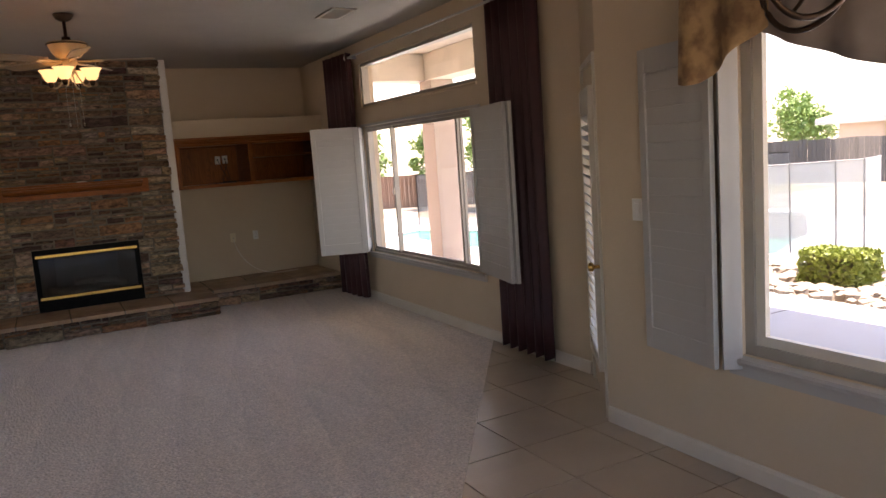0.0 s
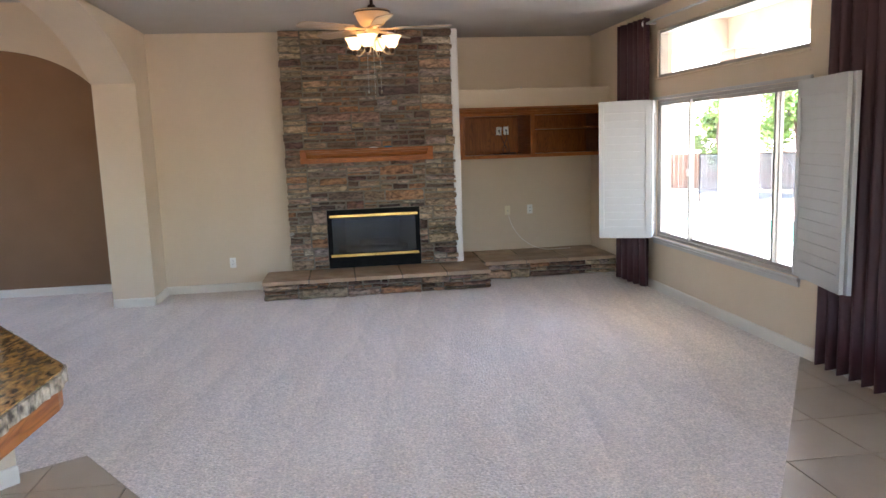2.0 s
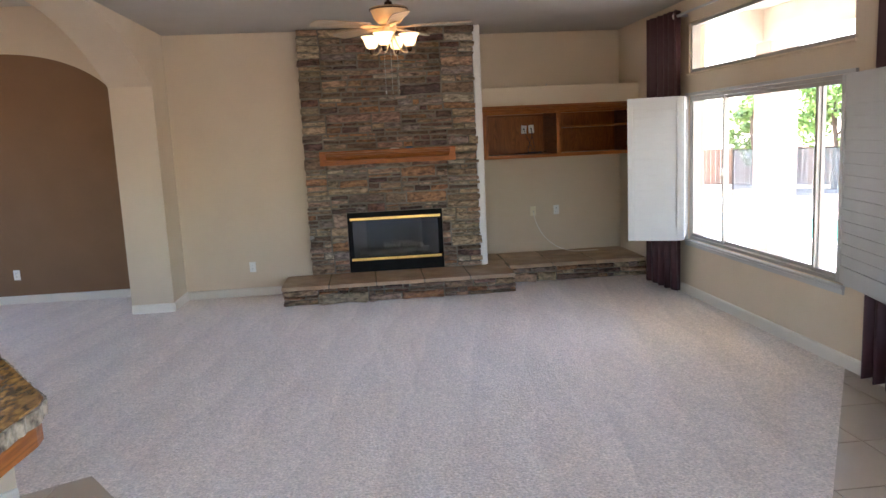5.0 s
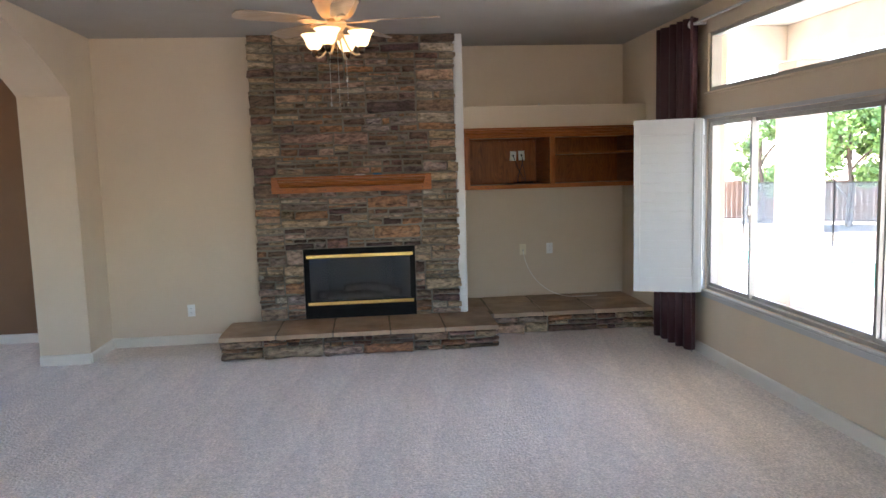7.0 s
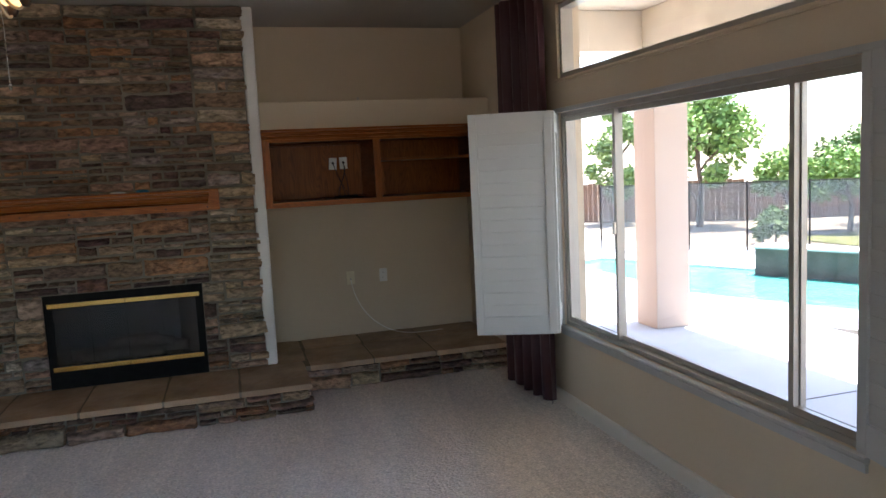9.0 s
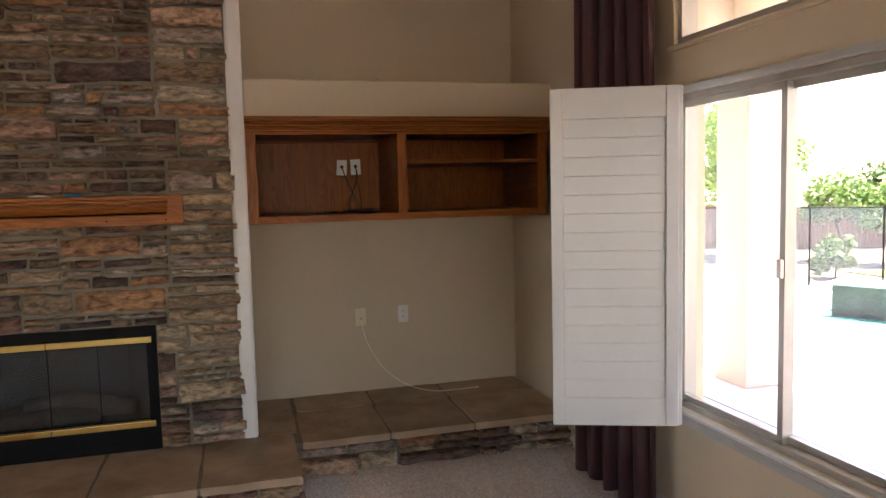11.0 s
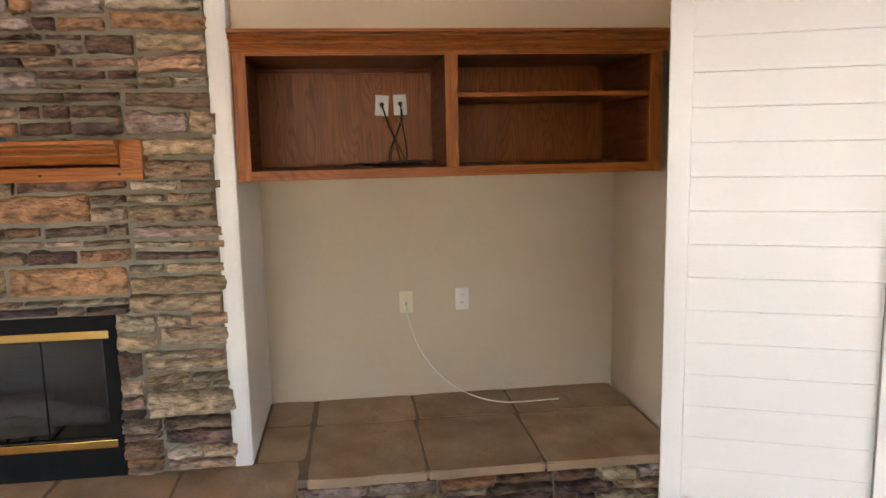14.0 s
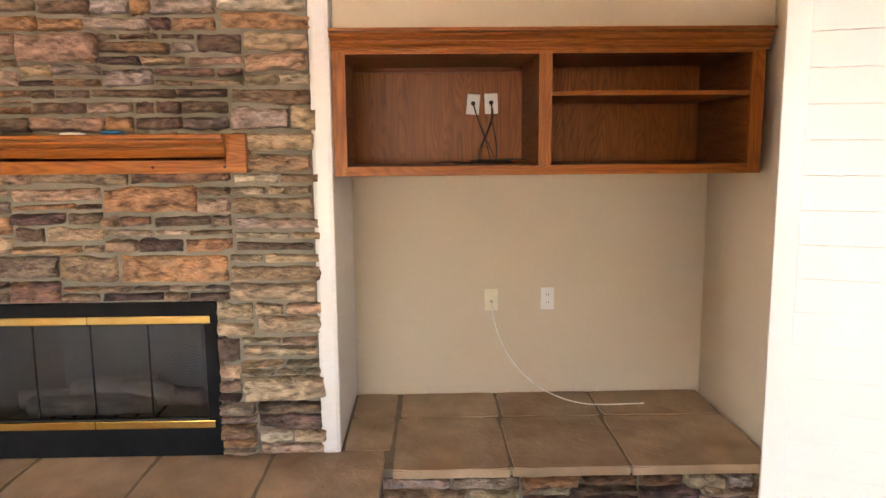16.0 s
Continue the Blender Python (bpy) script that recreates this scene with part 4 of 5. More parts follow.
def ceiling_fan(x, y):
    fan = thing("ceiling_fan", "cream ceiling fan with four lit glass shades", "ceiling fan", (x, y, H))
    part("canopy", lathe(bmesh.new(), [(0.0, 0), (0.07, -0.001), (0.072, -0.012), (0.055, -0.04), (0.03, -0.055), (0.0, -0.057)], (x, y, H), 20), BRONZE, fan, "dark bronze canopy", True)
    part("downrod", lathe(bmesh.new(), [(0.0, -0.05), (0.0125, -0.05), (0.0125, -0.17), (0.03, -0.171), (0.032, -0.205), (0.0, -0.206)], (x, y, H), 14), BRONZE, fan, "", True)
    part("motor_housing", lathe(bmesh.new(), [(0.0, 2.632), (0.075, 2.634), (0.135, 2.628), (0.142, 2.615), (0.138, 2.606), (0.13, 2.596), (0.115, 2.555), (0.09, 2.52), (0.06, 2.505), (0.0, 2.503)], (x, y, 0), 28), FANCREAM, fan, "cream bowl-shaped motor housing", True)
    part("band", lathe(bmesh.new(), [(0.137, 2.618), (0.147, 2.616), (0.147, 2.608), (0.137, 2.606)], (x, y, 0), 28), BRONZE, fan)
    part("light_hub", lathe(bmesh.new(), [(0.0, 2.503), (0.055, 2.502), (0.06, 2.48), (0.045, 2.45), (0.03, 2.43), (0.036, 2.41), (0.02, 2.385), (0.0, 2.38)], (x, y, 0), 20), FANCREAM, fan, "", True)
    for k in range(5):
        a = radians(-12 + 72 * k)
        m = Matrix.Translation((x, y, 2.492)) @ Matrix.Rotation(a, 4, "Z")
        bm = bmesh.new()
        out = [(0.17, -0.045), (0.3, -0.058), (0.5, -0.066), (0.585, -0.062), (0.612, -0.04), (0.62, 0), (0.612, 0.04), (0.585, 0.062), (0.5, 0.066), (0.3, 0.058), (0.17, 0.045)]
        prism(bm, out, -0.003, 0.004)
        bm.transform(m @ Matrix.Rotation(radians(11), 4, "X"))
        part("blade", bm, BLADE, fan)
        bm = bmesh.new()
        prism(bm, [(0.05, -0.018), (0.12, -0.012), (0.2, -0.035), (0.235, -0.02), (0.245, 0), (0.235, 0.02), (0.2, 0.035), (0.12, 0.012), (0.05, 0.018)], -0.012, -0.004)
        bm.transform(m @ Matrix.Rotation(radians(11), 4, "X"))
        part("blade_bracket", bm, FANCREAM, fan)
    for k in range(4):
        a = radians(-20 + 90 * k)
        m = Matrix.Translation((x, y, 0)) @ Matrix.Rotation(a, 4, "Z")
        bm = tube(bmesh.new(), curve_pts((0.03, 0, 2.44), (0.06, 0, 2.30), (0.13, 0, 2.26), (0.15, 0, 2.315), 14), 0.006, 8)
        bm.transform(m)
        arm = part("lamp_arm", bm, FANCREAM, fan, "", True)
        bm = lathe(bmesh.new(), [(0.0, -0.03), (0.012, -0.028), (0.02, -0.01), (0.022, 0.012), (0.0, 0.014)], (0.15, 0, 2.325), 14)
        bm.transform(m)
        part("lamp_holder", bm, BRONZE, arm, "", True)
        bm = bmesh.new()
        prof = [(0.020, 0.0), (0.036, 0.012), (0.048, 0.032), (0.054, 0.055), (0.066, 0.078), (0.078, 0.092), (0.075, 0.092), (0.062, 0.077), (0.050, 0.055), (0.044, 0.033), (0.032, 0.014), (0.017, 0.004)]
        lathe(bm, prof, (0.15, 0, 2.335), 20)
        bm.transform(m)
        part("lamp_shade", bm, SHADE, arm, "lit frosted glass shade", True)
        bulb = new("bulb", bpy.data.lights.new("bulb", "POINT"))
        bulb.data.energy, bulb.data.color, bulb.data.shadow_soft_size = BULB, (1.0, 0.60, 0.27), 0.02
        bulb.matrix_basis = m @ Matrix.Translation((0.15, 0, 2.40))
        bulb.parent = arm
        bulb.matrix_parent_inverse = Matrix.Translation(fan.location).inverted()
    for dx, dy, zl in ((-0.05, -0.02, 2.02), (0.0, -0.035, 1.985), (0.05, -0.015, 2.02)):
        ch = part("pull_chain", tube(bmesh.new(), [(x + dx * 0.6, y + dy, 2.40), (x + dx, y + dy, 2.25), (x + dx, y + dy, zl)], 0.0015, 6), NICKEL, fan)
        part("chain_pull", lathe(bmesh.new(), [(0.0, 0), (0.006, -0.004), (0.007, -0.02), (0.0, -0.028)], (x + dx, y + dy, zl), 8), NICKEL, ch)


ceiling_fan(0.045, 3.19)


def vent(x, y):
    v = thing("ceiling_vent", "white metal ceiling air vent", "vent", (x, y, H))
    bm = bmesh.new()
    w, l, z0, z1 = 0.11, 0.21, H - 0.012, H - 0.001
    for a in ((-w, w, -l, -l + 0.03), (-w, w, l - 0.03, l), (-w, -w + 0.03, -l + 0.03, l - 0.03), (w - 0.03, w, -l + 0.03, l - 0.03)):
        box(bm, x + a[0], x + a[1], y + a[2], y + a[3], z0, z1)
    part("frame", bm, TRIM, v)
    part("backing", obox(x - w + 0.03, x + w - 0.03, y - l + 0.03, y + l - 0.03, H - 0.003, H - 0.001), DARK, v)
    for i in range(8):
        b = obox(-0.008, 0.008, -l + 0.03, l - 0.03, -0.001, 0.001)
        b.transform(Matrix.Translation((x - 0.07 + i * 0.02, y, H - 0.010)) @ Matrix.Rotation(radians(30), 4, "Y"))
        part("slat", b, TRIM, v)


vent(2.12, 2.86)

# ---- kitchen peninsula ----
COUNTER = [(-1.175, -0.335), (-1.185, -0.27), (-1.22, -0.215), (-1.95, 0.80), (-2.05, 0.84), (-2.05, -1.6), (-1.24, -1.6), (-1.185, -0.50)]
pen = thing("kitchen_peninsula", "kitchen peninsula with cream base and stained oak edge", "kitchen counter", (-1.7, -0.6, 0))
ins = [(-1.45, -0.36), (-2.05, 0.47), (-2.05, -1.6), (-1.50, -1.6)]
part("base", prism(bmesh.new(), ins, 0, 0.80), WALL, pen)
cx, cy = -1.75, -0.5
inset = [(cx + (x - cx) * 0.965, cy + (y - cy) * 0.965) if x > -2.04 else (x, y) for x, y in COUNTER]
part("edge_board", prism(bmesh.new(), inset, 0.80, 0.875), OAK_FY, pen, "stained oak apron under the stone top")
ct = thing("countertop", "polished brown and gold granite countertop with chiselled edge", "countertop", (-1.7, -0.6, 0.876))
ER = random.Random(8)
ROUGH = []
for (xa, ya), (xb, yb) in zip(COUNTER, COUNTER[1:] + COUNTER[:1]):
    k = max(1, round(math.hypot(xb - xa, yb - ya) / 0.03)) if min(xa, xb) > -2.04 else 1
    for i in range(k):
        j = 0.007 if i else 0.0
        ROUGH.append((xa + (xb - xa) * i / k + ER.uniform(-j, j), ya + (yb - ya) * i / k + ER.uniform(-j, j)))
part("slab_edge", prism(bmesh.new(), ROUGH, 0.876, 0.922), GRANITE_EDGE, ct, "rough chiselled granite edge")
inset2 = [(cx + (x - cx) * 0.985, cy + (y - cy) * 0.985) if x > -2.04 else (x, y) for x, y in COUNTER]
part("slab_top", prism(bmesh.new(), inset2, 0.9225, 0.928), GRANITE, ct, "polished granite surface")

# ---- nook valance and chandelier ----


def valance():
    """A gathered tail of floral cloth and a thin hanging swag beside it."""
    va = thing("window_valance", "gold floral fabric valance with a sheer grey swag", "valance", (2.34, -1.9, 2.42))

    def cloth(name, u0, u1, bottom, depth, material, label):
        bm = bmesh.new()
        n, rows = 60, 8
        grid = []
        for r in range(rows + 1):
            v = r / rows
            row = []
            for i in range(n + 1):
                u = u0 + (u1 - u0) * i / n
                bot = bottom(u)
                row.append(bm.verts.new((depth - 0.028 * math.sin(u * 60) * (1 - 0.6 * v) - 0.03 * (1 - v), -0.82 - u * 2.3, bot + (2.42 - bot) * v)))
            grid.append(row)
        for g, h in zip(grid, grid[1:]):
            for i in range(n):
                bm.faces.new((g[i], g[i + 1], h[i + 1], h[i]))
        part(name, bm, material, va, label, True).modifiers.new("thick", "SOLIDIFY").thickness = 0.004

    cloth("tail", 0.0, 0.19, lambda u: 1.815 - 0.012 * math.sin(u * 50) if u < 0.05 else 1.806 + 0.165 * (u - 0.05) / 0.126, 2.285, VALANCE, "floral cloth tail")
    cloth("swag", 0.16, 1.0, lambda u: 1.98 - 0.27 * math.sin(math.pi * (u - 0.16) / 0.84), 2.33, SHEER, "sheer grey swag")


valance()


def chandelier(x, y, z):
    ch = thing("chandelier", "dark bronze chandelier with curling arms, unlit", "chandelier", (x, y, H))
    part("stem", lathe(bmesh.new(), [(0.0, 0.0), (0.012, 0.0), (0.012, 0.30), (0.03, 0.32), (0.045, 0.36), (0.03, 0.42), (0.01, 0.44), (0.006, H - z), (0.0, H - z)], (x, y, z), 14), BRONZE, ch, "", True)
    part("cup", lathe(bmesh.new(), [(0.0, -0.03), (0.02, -0.025), (0.05, 0.0), (0.085, 0.02), (0.09, 0.03), (0.06, 0.028), (0.0, 0.02)], (x, y, z), 18), BRONZE, ch, "", True)
    for k in range(5):
        m = Matrix.Translation((x, y, z)) @ Matrix.Rotation(radians(20 + 72 * k), 4, "Z")
        bm = bmesh.new()
        tube(bm, curve_pts((0.02, 0, 0.1), (0.10, 0, -0.16), (0.30, 0, -0.12), (0.31, 0, 0.04), 18), 0.008, 8)
        tube(bm, curve_pts((0.02, 0, 0.30), (0.16, 0, 0.28), (0.10, 0, 0.05), (0.22, 0, -0.04), 16), 0.006, 8)
        bm.transform(m)
        arm = part("arm", bm, BRONZE, ch, "", True)
        bm = lathe(bmesh.new(), [(0.0, 0.03), (0.03, 0.04), (0.012, 0.055), (0.012, 0.09), (0.045, 0.11), (0.06, 0.17), (0.075, 0.20), (0.07, 0.20), (0.055, 0.17), (0.0, 0.1)], (0.31, 0, 0.0), 14)
        bm.transform(m)
        part("glass_cup", bm, PLATE, arm, "frosted glass cup", True)


chandelier(1.47, -2.17, 1.92)

# ---- outdoors ----
Z = -0.10
ground = solid("ground", obox(-400, 400, -400, 400, -1.0, -0.16), DIRT, "dry earth and gravel of the yard reaching the horizon", kind="structure")
patio = solid("patio_slab", obox(3.085, 6.3, -8, 12.2, -0.158, Z), CONCRETE, "pale grey concrete patio slab", kind="structure")
for a in ((3.6, 6.3, 4.05, 4.062), (3.6, 6.3, 8.1, 8.112), (4.45, 4.462, -3, 12.2), (3.6, 6.3, 1.2, 1.212)):
    solid("control_joint", obox(a[0], a[1], a[2], a[3], Z + 0.0005, Z + 0.003), POOLSTONE, "dark joint in the patio concrete", kind="structure")
U, V = Vector((0.42, -0.907, 0)), Vector((0.907, 0.42, 0))
PO = Vector((5.05, 10.6, 0))
PM = Matrix(((U.x, V.x, 0, PO.x), (U.y, V.y, 0, PO.y), (0, 0, 1, 0), (0, 0, 0, 1)))
PLEN, PWID = 8.0, 2.25
bm = bmesh.new()
for a in ((-4, PLEN + 5, -0.9, 0), (-4, PLEN + 5, PWID, PWID + 2.4), (-4, 0, 0, PWID), (PLEN, PLEN + 5, 0, PWID)):
    box(bm, a[0], a[1], a[2], a[3], -0.158, Z + 0.004)
bm.transform(PM)
solid("pool_deck", bm, CONCRETE, "sunlit pale concrete pool deck", kind="structure")
bm = obox(0, PLEN, 0, PWID, -0.16, -0.135)
bm.transform(PM)
solid("water", bm, WATER, "turquoise swimming pool water", kind="structure")
bm = obox(2.9, PLEN, PWID - 0.30, PWID + 0.05, -0.15, 0.25, 0.02)
bm.transform(PM)
pw = solid("pool_wall", bm, POOLSTONE, "raised dark stone wall along the pool", kind="structure")
bm = obox(2.85, PLEN + 0.05, PWID - 0.35, PWID + 0.15, 0.252, 0.285, 0.012)
bm.transform(PM)
part("coping", bm, CONCRETE, pw, "pale coping")
# patio cover
roof = thing("patio_cover", "stucco patio cover carried by square columns", "patio cover", (4.5, 4, 2.6), kind="structure")
bm = prism(bmesh.new(), [(3.085, -6), (6.6, -6), (6.6, 2.6), (6.0, 2.6), (6.0, 7.25), (3.085, 7.25)], 3.05, 3.2)
part("deck", bm, SOFFIT, roof, "cream patio ceiling")
part("beam", obox(4.86, 5.26, -6, 7.05, 2.66, 3.049, 0.012), SOFFIT, roof, "cream stucco beam")
part("end_beam", obox(3.09, 4.859, 6.50, 6.90, 2.66, 3.049, 0.012), SOFFIT, roof, "cream stucco beam")
for y in (-3.2, 2.25, 6.53):
    part("column", obox(4.87, 5.25, y - 0.19, y + 0.19, Z + 0.001, 2.659, 0.012), STUCCO, roof, "square stucco column")
solid("outer_wall", obox(3.085, 3.2, 6.5, 14, -0.1, 3.1), STUCCO, "stucco outer wall of the house", kind="structure")


def board_fence(p, q, h, n, label, wood=FENCE):
    p, q = Vector(p), Vector(q)
    f = thing("board_fence", label, "fence", (p + q) / 2)
    d = (q - p)
    L = d.length
    m = Matrix.Translation(p) @ Matrix.Rotation(math.atan2(d.y, d.x), 4, "Z")
    w = L / n
    base = to_mesh("board", obox(0, w * 0.93, -0.012, 0.012, 0, h, 0.0), wood)
    rnd = random.Random(n)
    for i in range(n):
        b = new("board", base)
        b.parent = f
        b.matrix_parent_inverse = Matrix.Translation(f.location).inverted()
        b.matrix_basis = m @ Matrix.Translation((i * w, rnd.uniform(-0.006, 0.006), -0.2 + rnd.uniform(-0.02, 0.02)))
    for z in (0.3, h - 0.5):
        b = obox(0, L, 0.02, 0.06, z, z + 0.09)
        b.transform(m)
        part("rail", b, wood, f)


board_fence((7.2, 22.2, -0.16), (13.86, 16.27, -0.16), 1.30, 62, "weathered brown board fence behind the pool")
board_fence((13.86, 16.27, -0.16), (20.5, 13.9, -0.16), 1.2, 50, "weathered brown board fence behind the trees")
board_fence((20.5, 13.9, -0.16), (22.5, 6.0, -0.16), 1.55, 60, "weathered grey board fence behind the side yard", FENCE_GREY)


def mesh_fence(pts, label, cloth, bar=BLACK):
    f = thing("pool_fence", label, "fence", pts[0])
    for a, b in zip(pts, pts[1:]):
        a, b = Vector(a), Vector(b)
        k = max(1, round((b - a).length / 0.9))
        for i in range(k):
            p, q = a.lerp(b, i / k), a.lerp(b, (i + 1) / k)
            part("post", tube(bmesh.new(), [p + Vector((0, 0, -0.05)), p + Vector((0, 0, 1.24))], 0.014, 8), bar, f)
            bm = bmesh.new()
            bm.faces.new([bm.verts.new(v) for v in (p + Vector((0, 0, 0.02)), q + Vector((0, 0, 0.02)), q + Vector((0, 0, 1.2)), p + Vector((0, 0, 1.2)))])
            o = part("mesh_panel", bm, cloth, f, "sheer grey mesh")
            o.modifiers.new("thick", "SOLIDIFY").thickness = 0.002
            part("top_band", tube(bmesh.new(), [p + Vector((0, 0, 1.21)), q + Vector((0, 0, 1.21))], 0.011, 6), bar, f)


mesh_fence([(7.6, 12.5, Z), (8.77, 11.4, Z), (10.9, 9.4, Z), (13.2, 6.6, Z)], "see-through dark mesh pool safety fence", MESH)
mesh_fence([(7.25, 3.92, Z), (7.90, 3.56, Z), (8.55, 3.21, Z), (9.09, 2.91, Z), (9.42, 2.72, Z), (10.3, 3.02, Z)], "see-through grey mesh pool safety fence by the nook", MESH_PALE, FENCE_POST)
solid("lawn", obox(11.6, 20, 9.9, 12.2, -0.159, -0.14), GRASS, "strip of dry green lawn", kind="structure")


def tree(name, x, y, h, r, material, label, seed, leaves=2600, trunk=0.12, base=0.4, flat=0.8, size=0.16):
    rnd = random.Random(seed)
    t = thing(name, label, "tree", (x, y, -0.16))
    bm = tube(bmesh.new(), [(x, y, -0.2), (x + 0.05, y, h * 0.25), (x - 0.04, y + 0.05, h * 0.5), (x, y, h * 0.8)], trunk, 9, trunk * 0.3)
    ends = []
    for k in range(9):
        a, zz = rnd.uniform(0, 6.28), h * rnd.uniform(base, 0.75)
        e = Vector((x + r * 0.65 * math.cos(a), y + r * 0.65 * math.sin(a), zz + h * rnd.uniform(0.05, 0.2)))
        tube(bm, curve_pts((x, y, zz - h * 0.12), (x + 0.2 * r * math.cos(a), y + 0.2 * r * math.sin(a), zz), e - Vector((0, 0, 0.2)), e, 6), trunk * 0.35, 6, trunk * 0.1)
        ends.append(e)
    part("trunk", bm, BARK, t)
    clumps = [(e, r * rnd.uniform(0.28, 0.45)) for e in ends]
    for k in range(16):
        a, rr, zz = rnd.uniform(0, 6.28), r * math.sqrt(rnd.random()), rnd.uniform(base, 1.0)
        taper = 1.0 - 0.65 * max(0, (zz - base) / (1 - base)) ** 1.5
        clumps.append((Vector((x + rr * taper * math.cos(a), y + rr * taper * math.sin(a), h * zz)), r * rnd.uniform(0.2, 0.42)))
    verts, faces = [], []
    for i in range(leaves):
        c, cr = clumps[rnd.randrange(len(clumps))]
        d = Vector((rnd.gauss(0, 1), rnd.gauss(0, 1), rnd.gauss(0, flat)))
        d = d.normalized() * cr * rnd.uniform(0.5, 1.05) if d.length > 0.01 else d
        p = c + d
        u = Vector((rnd.gauss(0, 1), rnd.gauss(0, 1), rnd.gauss(0, 0.6))).normalized() * size * rnd.uniform(0.6, 1.3)
        w = u.cross(Vector((rnd.gauss(0, 1), rnd.gauss(0, 1), rnd.gauss(0, 1)))).normalized() * size * 0.55
        k = len(verts)
        verts += [p - u, p + w, p + u, p - w]
        faces.append((k, k + 1, k + 2, k + 3))
    me = bpy.data.meshes.new("crown")
    me.from_pydata(verts, [], faces)
    me.materials.append(material)
    o = new("crown", me)
    o.parent = t
    o.matrix_parent_inverse = Matrix.Translation(t.location).inverted()
    return t


tree("tree", 12.0, 15.6, 3.4, 1.25, LEAF, "tall leafy green tree by the fence", 3, 7200, 0.09, 0.22, 0.8, 0.081)
tree("tree", 11.0, 17.9, 2.8, 0.8, LEAF, "slim yellow green tree by the fence", 4, 3400, 0.08, 0.2, 0.8, 0.074)
tree("tree", 9.6, 21.6, 2.7, 1.3, LEAF, "yellow green tree behind the fence", 5, 2720, 0.08, 0.3, 0.8, 0.087)
tree("tree", 12.9, 13.7, 1.5, 0.75, LEAF, "low leafy green tree by the lawn", 6, 4420, 0.05, 0.5, 0.7, 0.062)
tree("tree", 13.5, 12.5, 1.5, 0.9, LEAF, "broad leafy green tree by the lawn", 7, 5100, 0.06, 0.48, 0.7, 0.062)
tree("tree", 15.4, 13.0, 1.75, 1.0, LEAF, "broad leafy green tree by the lawn", 8, 5100, 0.06, 0.45, 0.7, 0.068)
tree("tree", 17.5, 16.5, 2.0, 1.0, LEAF_DARK, "dark green tree beyond the fence", 13, 3740, 0.08, 0.3, 0.8, 0.081)
tree("tree", 29.6, 18.0, 3.1, 1.6, LEAF, "rounded green tree behind the far fence", 9, 4420, 0.1, 0.3, 0.8, 0.093)
tree("shrub", 10.85, 11.65, 0.5, 0.38, LEAF, "spiky green shrub beside the pool fence", 10, 700, 0.02, 0.0, 0.8, 0.09)
tree("shrub", 9.6, 1.6, 1.2, 0.6, HEDGE, "yellow green shrub beside the mesh fence", 12, 900, 0.03, 0.1, 0.8, 0.10)


def hedge(x0, x1, y0, y1, h):
    rnd = random.Random(5)
    t = thing("hedge", "clipped square yellow-green hedge among river rocks", "hedge", ((x0 + x1) / 2, (y0 + y1) / 2, -0.16))
    part("inner_branches", obox(x0 + 0.05, x1 - 0.05, y0 + 0.05, y1 - 0.05, -0.17, h - 0.05, 0.03), BARK, t)
    verts, faces = [], []
    for i in range(5200):
        p = [rnd.uniform(x0, x1), rnd.uniform(y0, y1), rnd.uniform(-0.12, h)]
        ax = rnd.randrange(3)
        lim = ((x0, x1), (y0, y1), (h, h))[ax]
        p[ax] = lim[rnd.randrange(2)] + rnd.uniform(-0.04, 0.02)
        p = Vector(p)
        u = Vector((rnd.gauss(0, 1), rnd.gauss(0, 1), rnd.gauss(0, 1))).normalized() * 0.024
        w = u.cross(Vector((rnd.gauss(0, 1), rnd.gauss(0, 1), rnd.gauss(0, 1)))).normalized() * 0.016
        k = len(verts)
        verts += [p - u, p + w, p + u, p - w]
        faces.append((k, k + 1, k + 2, k + 3))
    me = bpy.data.meshes.new("leaves")
    me.from_pydata(verts, [], faces)
    me.materials.append(HEDGE)
    o = new("leaves", me)
    o.parent = t
    o.matrix_parent_inverse = Matrix.Translation(t.location).inverted()


hedge(6.98, 7.42, 1.32, 1.98, 0.24)
rnd = random.Random(21)
bm = bmesh.new()
verts, faces = [], []
for i in range(620):
    cx_, cy_ = rnd.uniform(6.32, 7.8), rnd.uniform(-1.2, 4.0)
    if 6.9 < cx_ < 7.55 and 1.2 < cy_ < 2.07:
        continue
    s = rnd.uniform(0.05, 0.13)
    k = len(verts)
    for j in range(7):
        a = j * 2 * math.pi / 7
        verts.append((cx_ + s * math.cos(a) * rnd.uniform(0.8, 1.2), cy_ + s * math.sin(a) * rnd.uniform(0.8, 1.2), -0.165))
    for j in range(7):
        a = j * 2 * math.pi / 7 + 0.3
        verts.append((cx_ + 0.8 * s * math.cos(a) * rnd.uniform(0.8, 1.2), cy_ + 0.8 * s * math.sin(a) * rnd.uniform(0.8, 1.2), -0.165 + s * rnd.uniform(0.6, 0.9)))
    verts.append((cx_, cy_, -0.165 + s * 1.05))
    for j in range(7):
        q = (j + 1) % 7
        faces += [(k + j, k + q, k + 7 + q, k + 7 + j), (k + 7 + j, k + 7 + q, k + 14)]
me = bpy.data.meshes.new("river_rocks")
me.from_pydata(verts, [], faces)
me.materials.append(ROCKS)
tagged(new("river_rocks", me), "bed of rounded tan river rocks round the hedge", "rocks", kind="stuff")


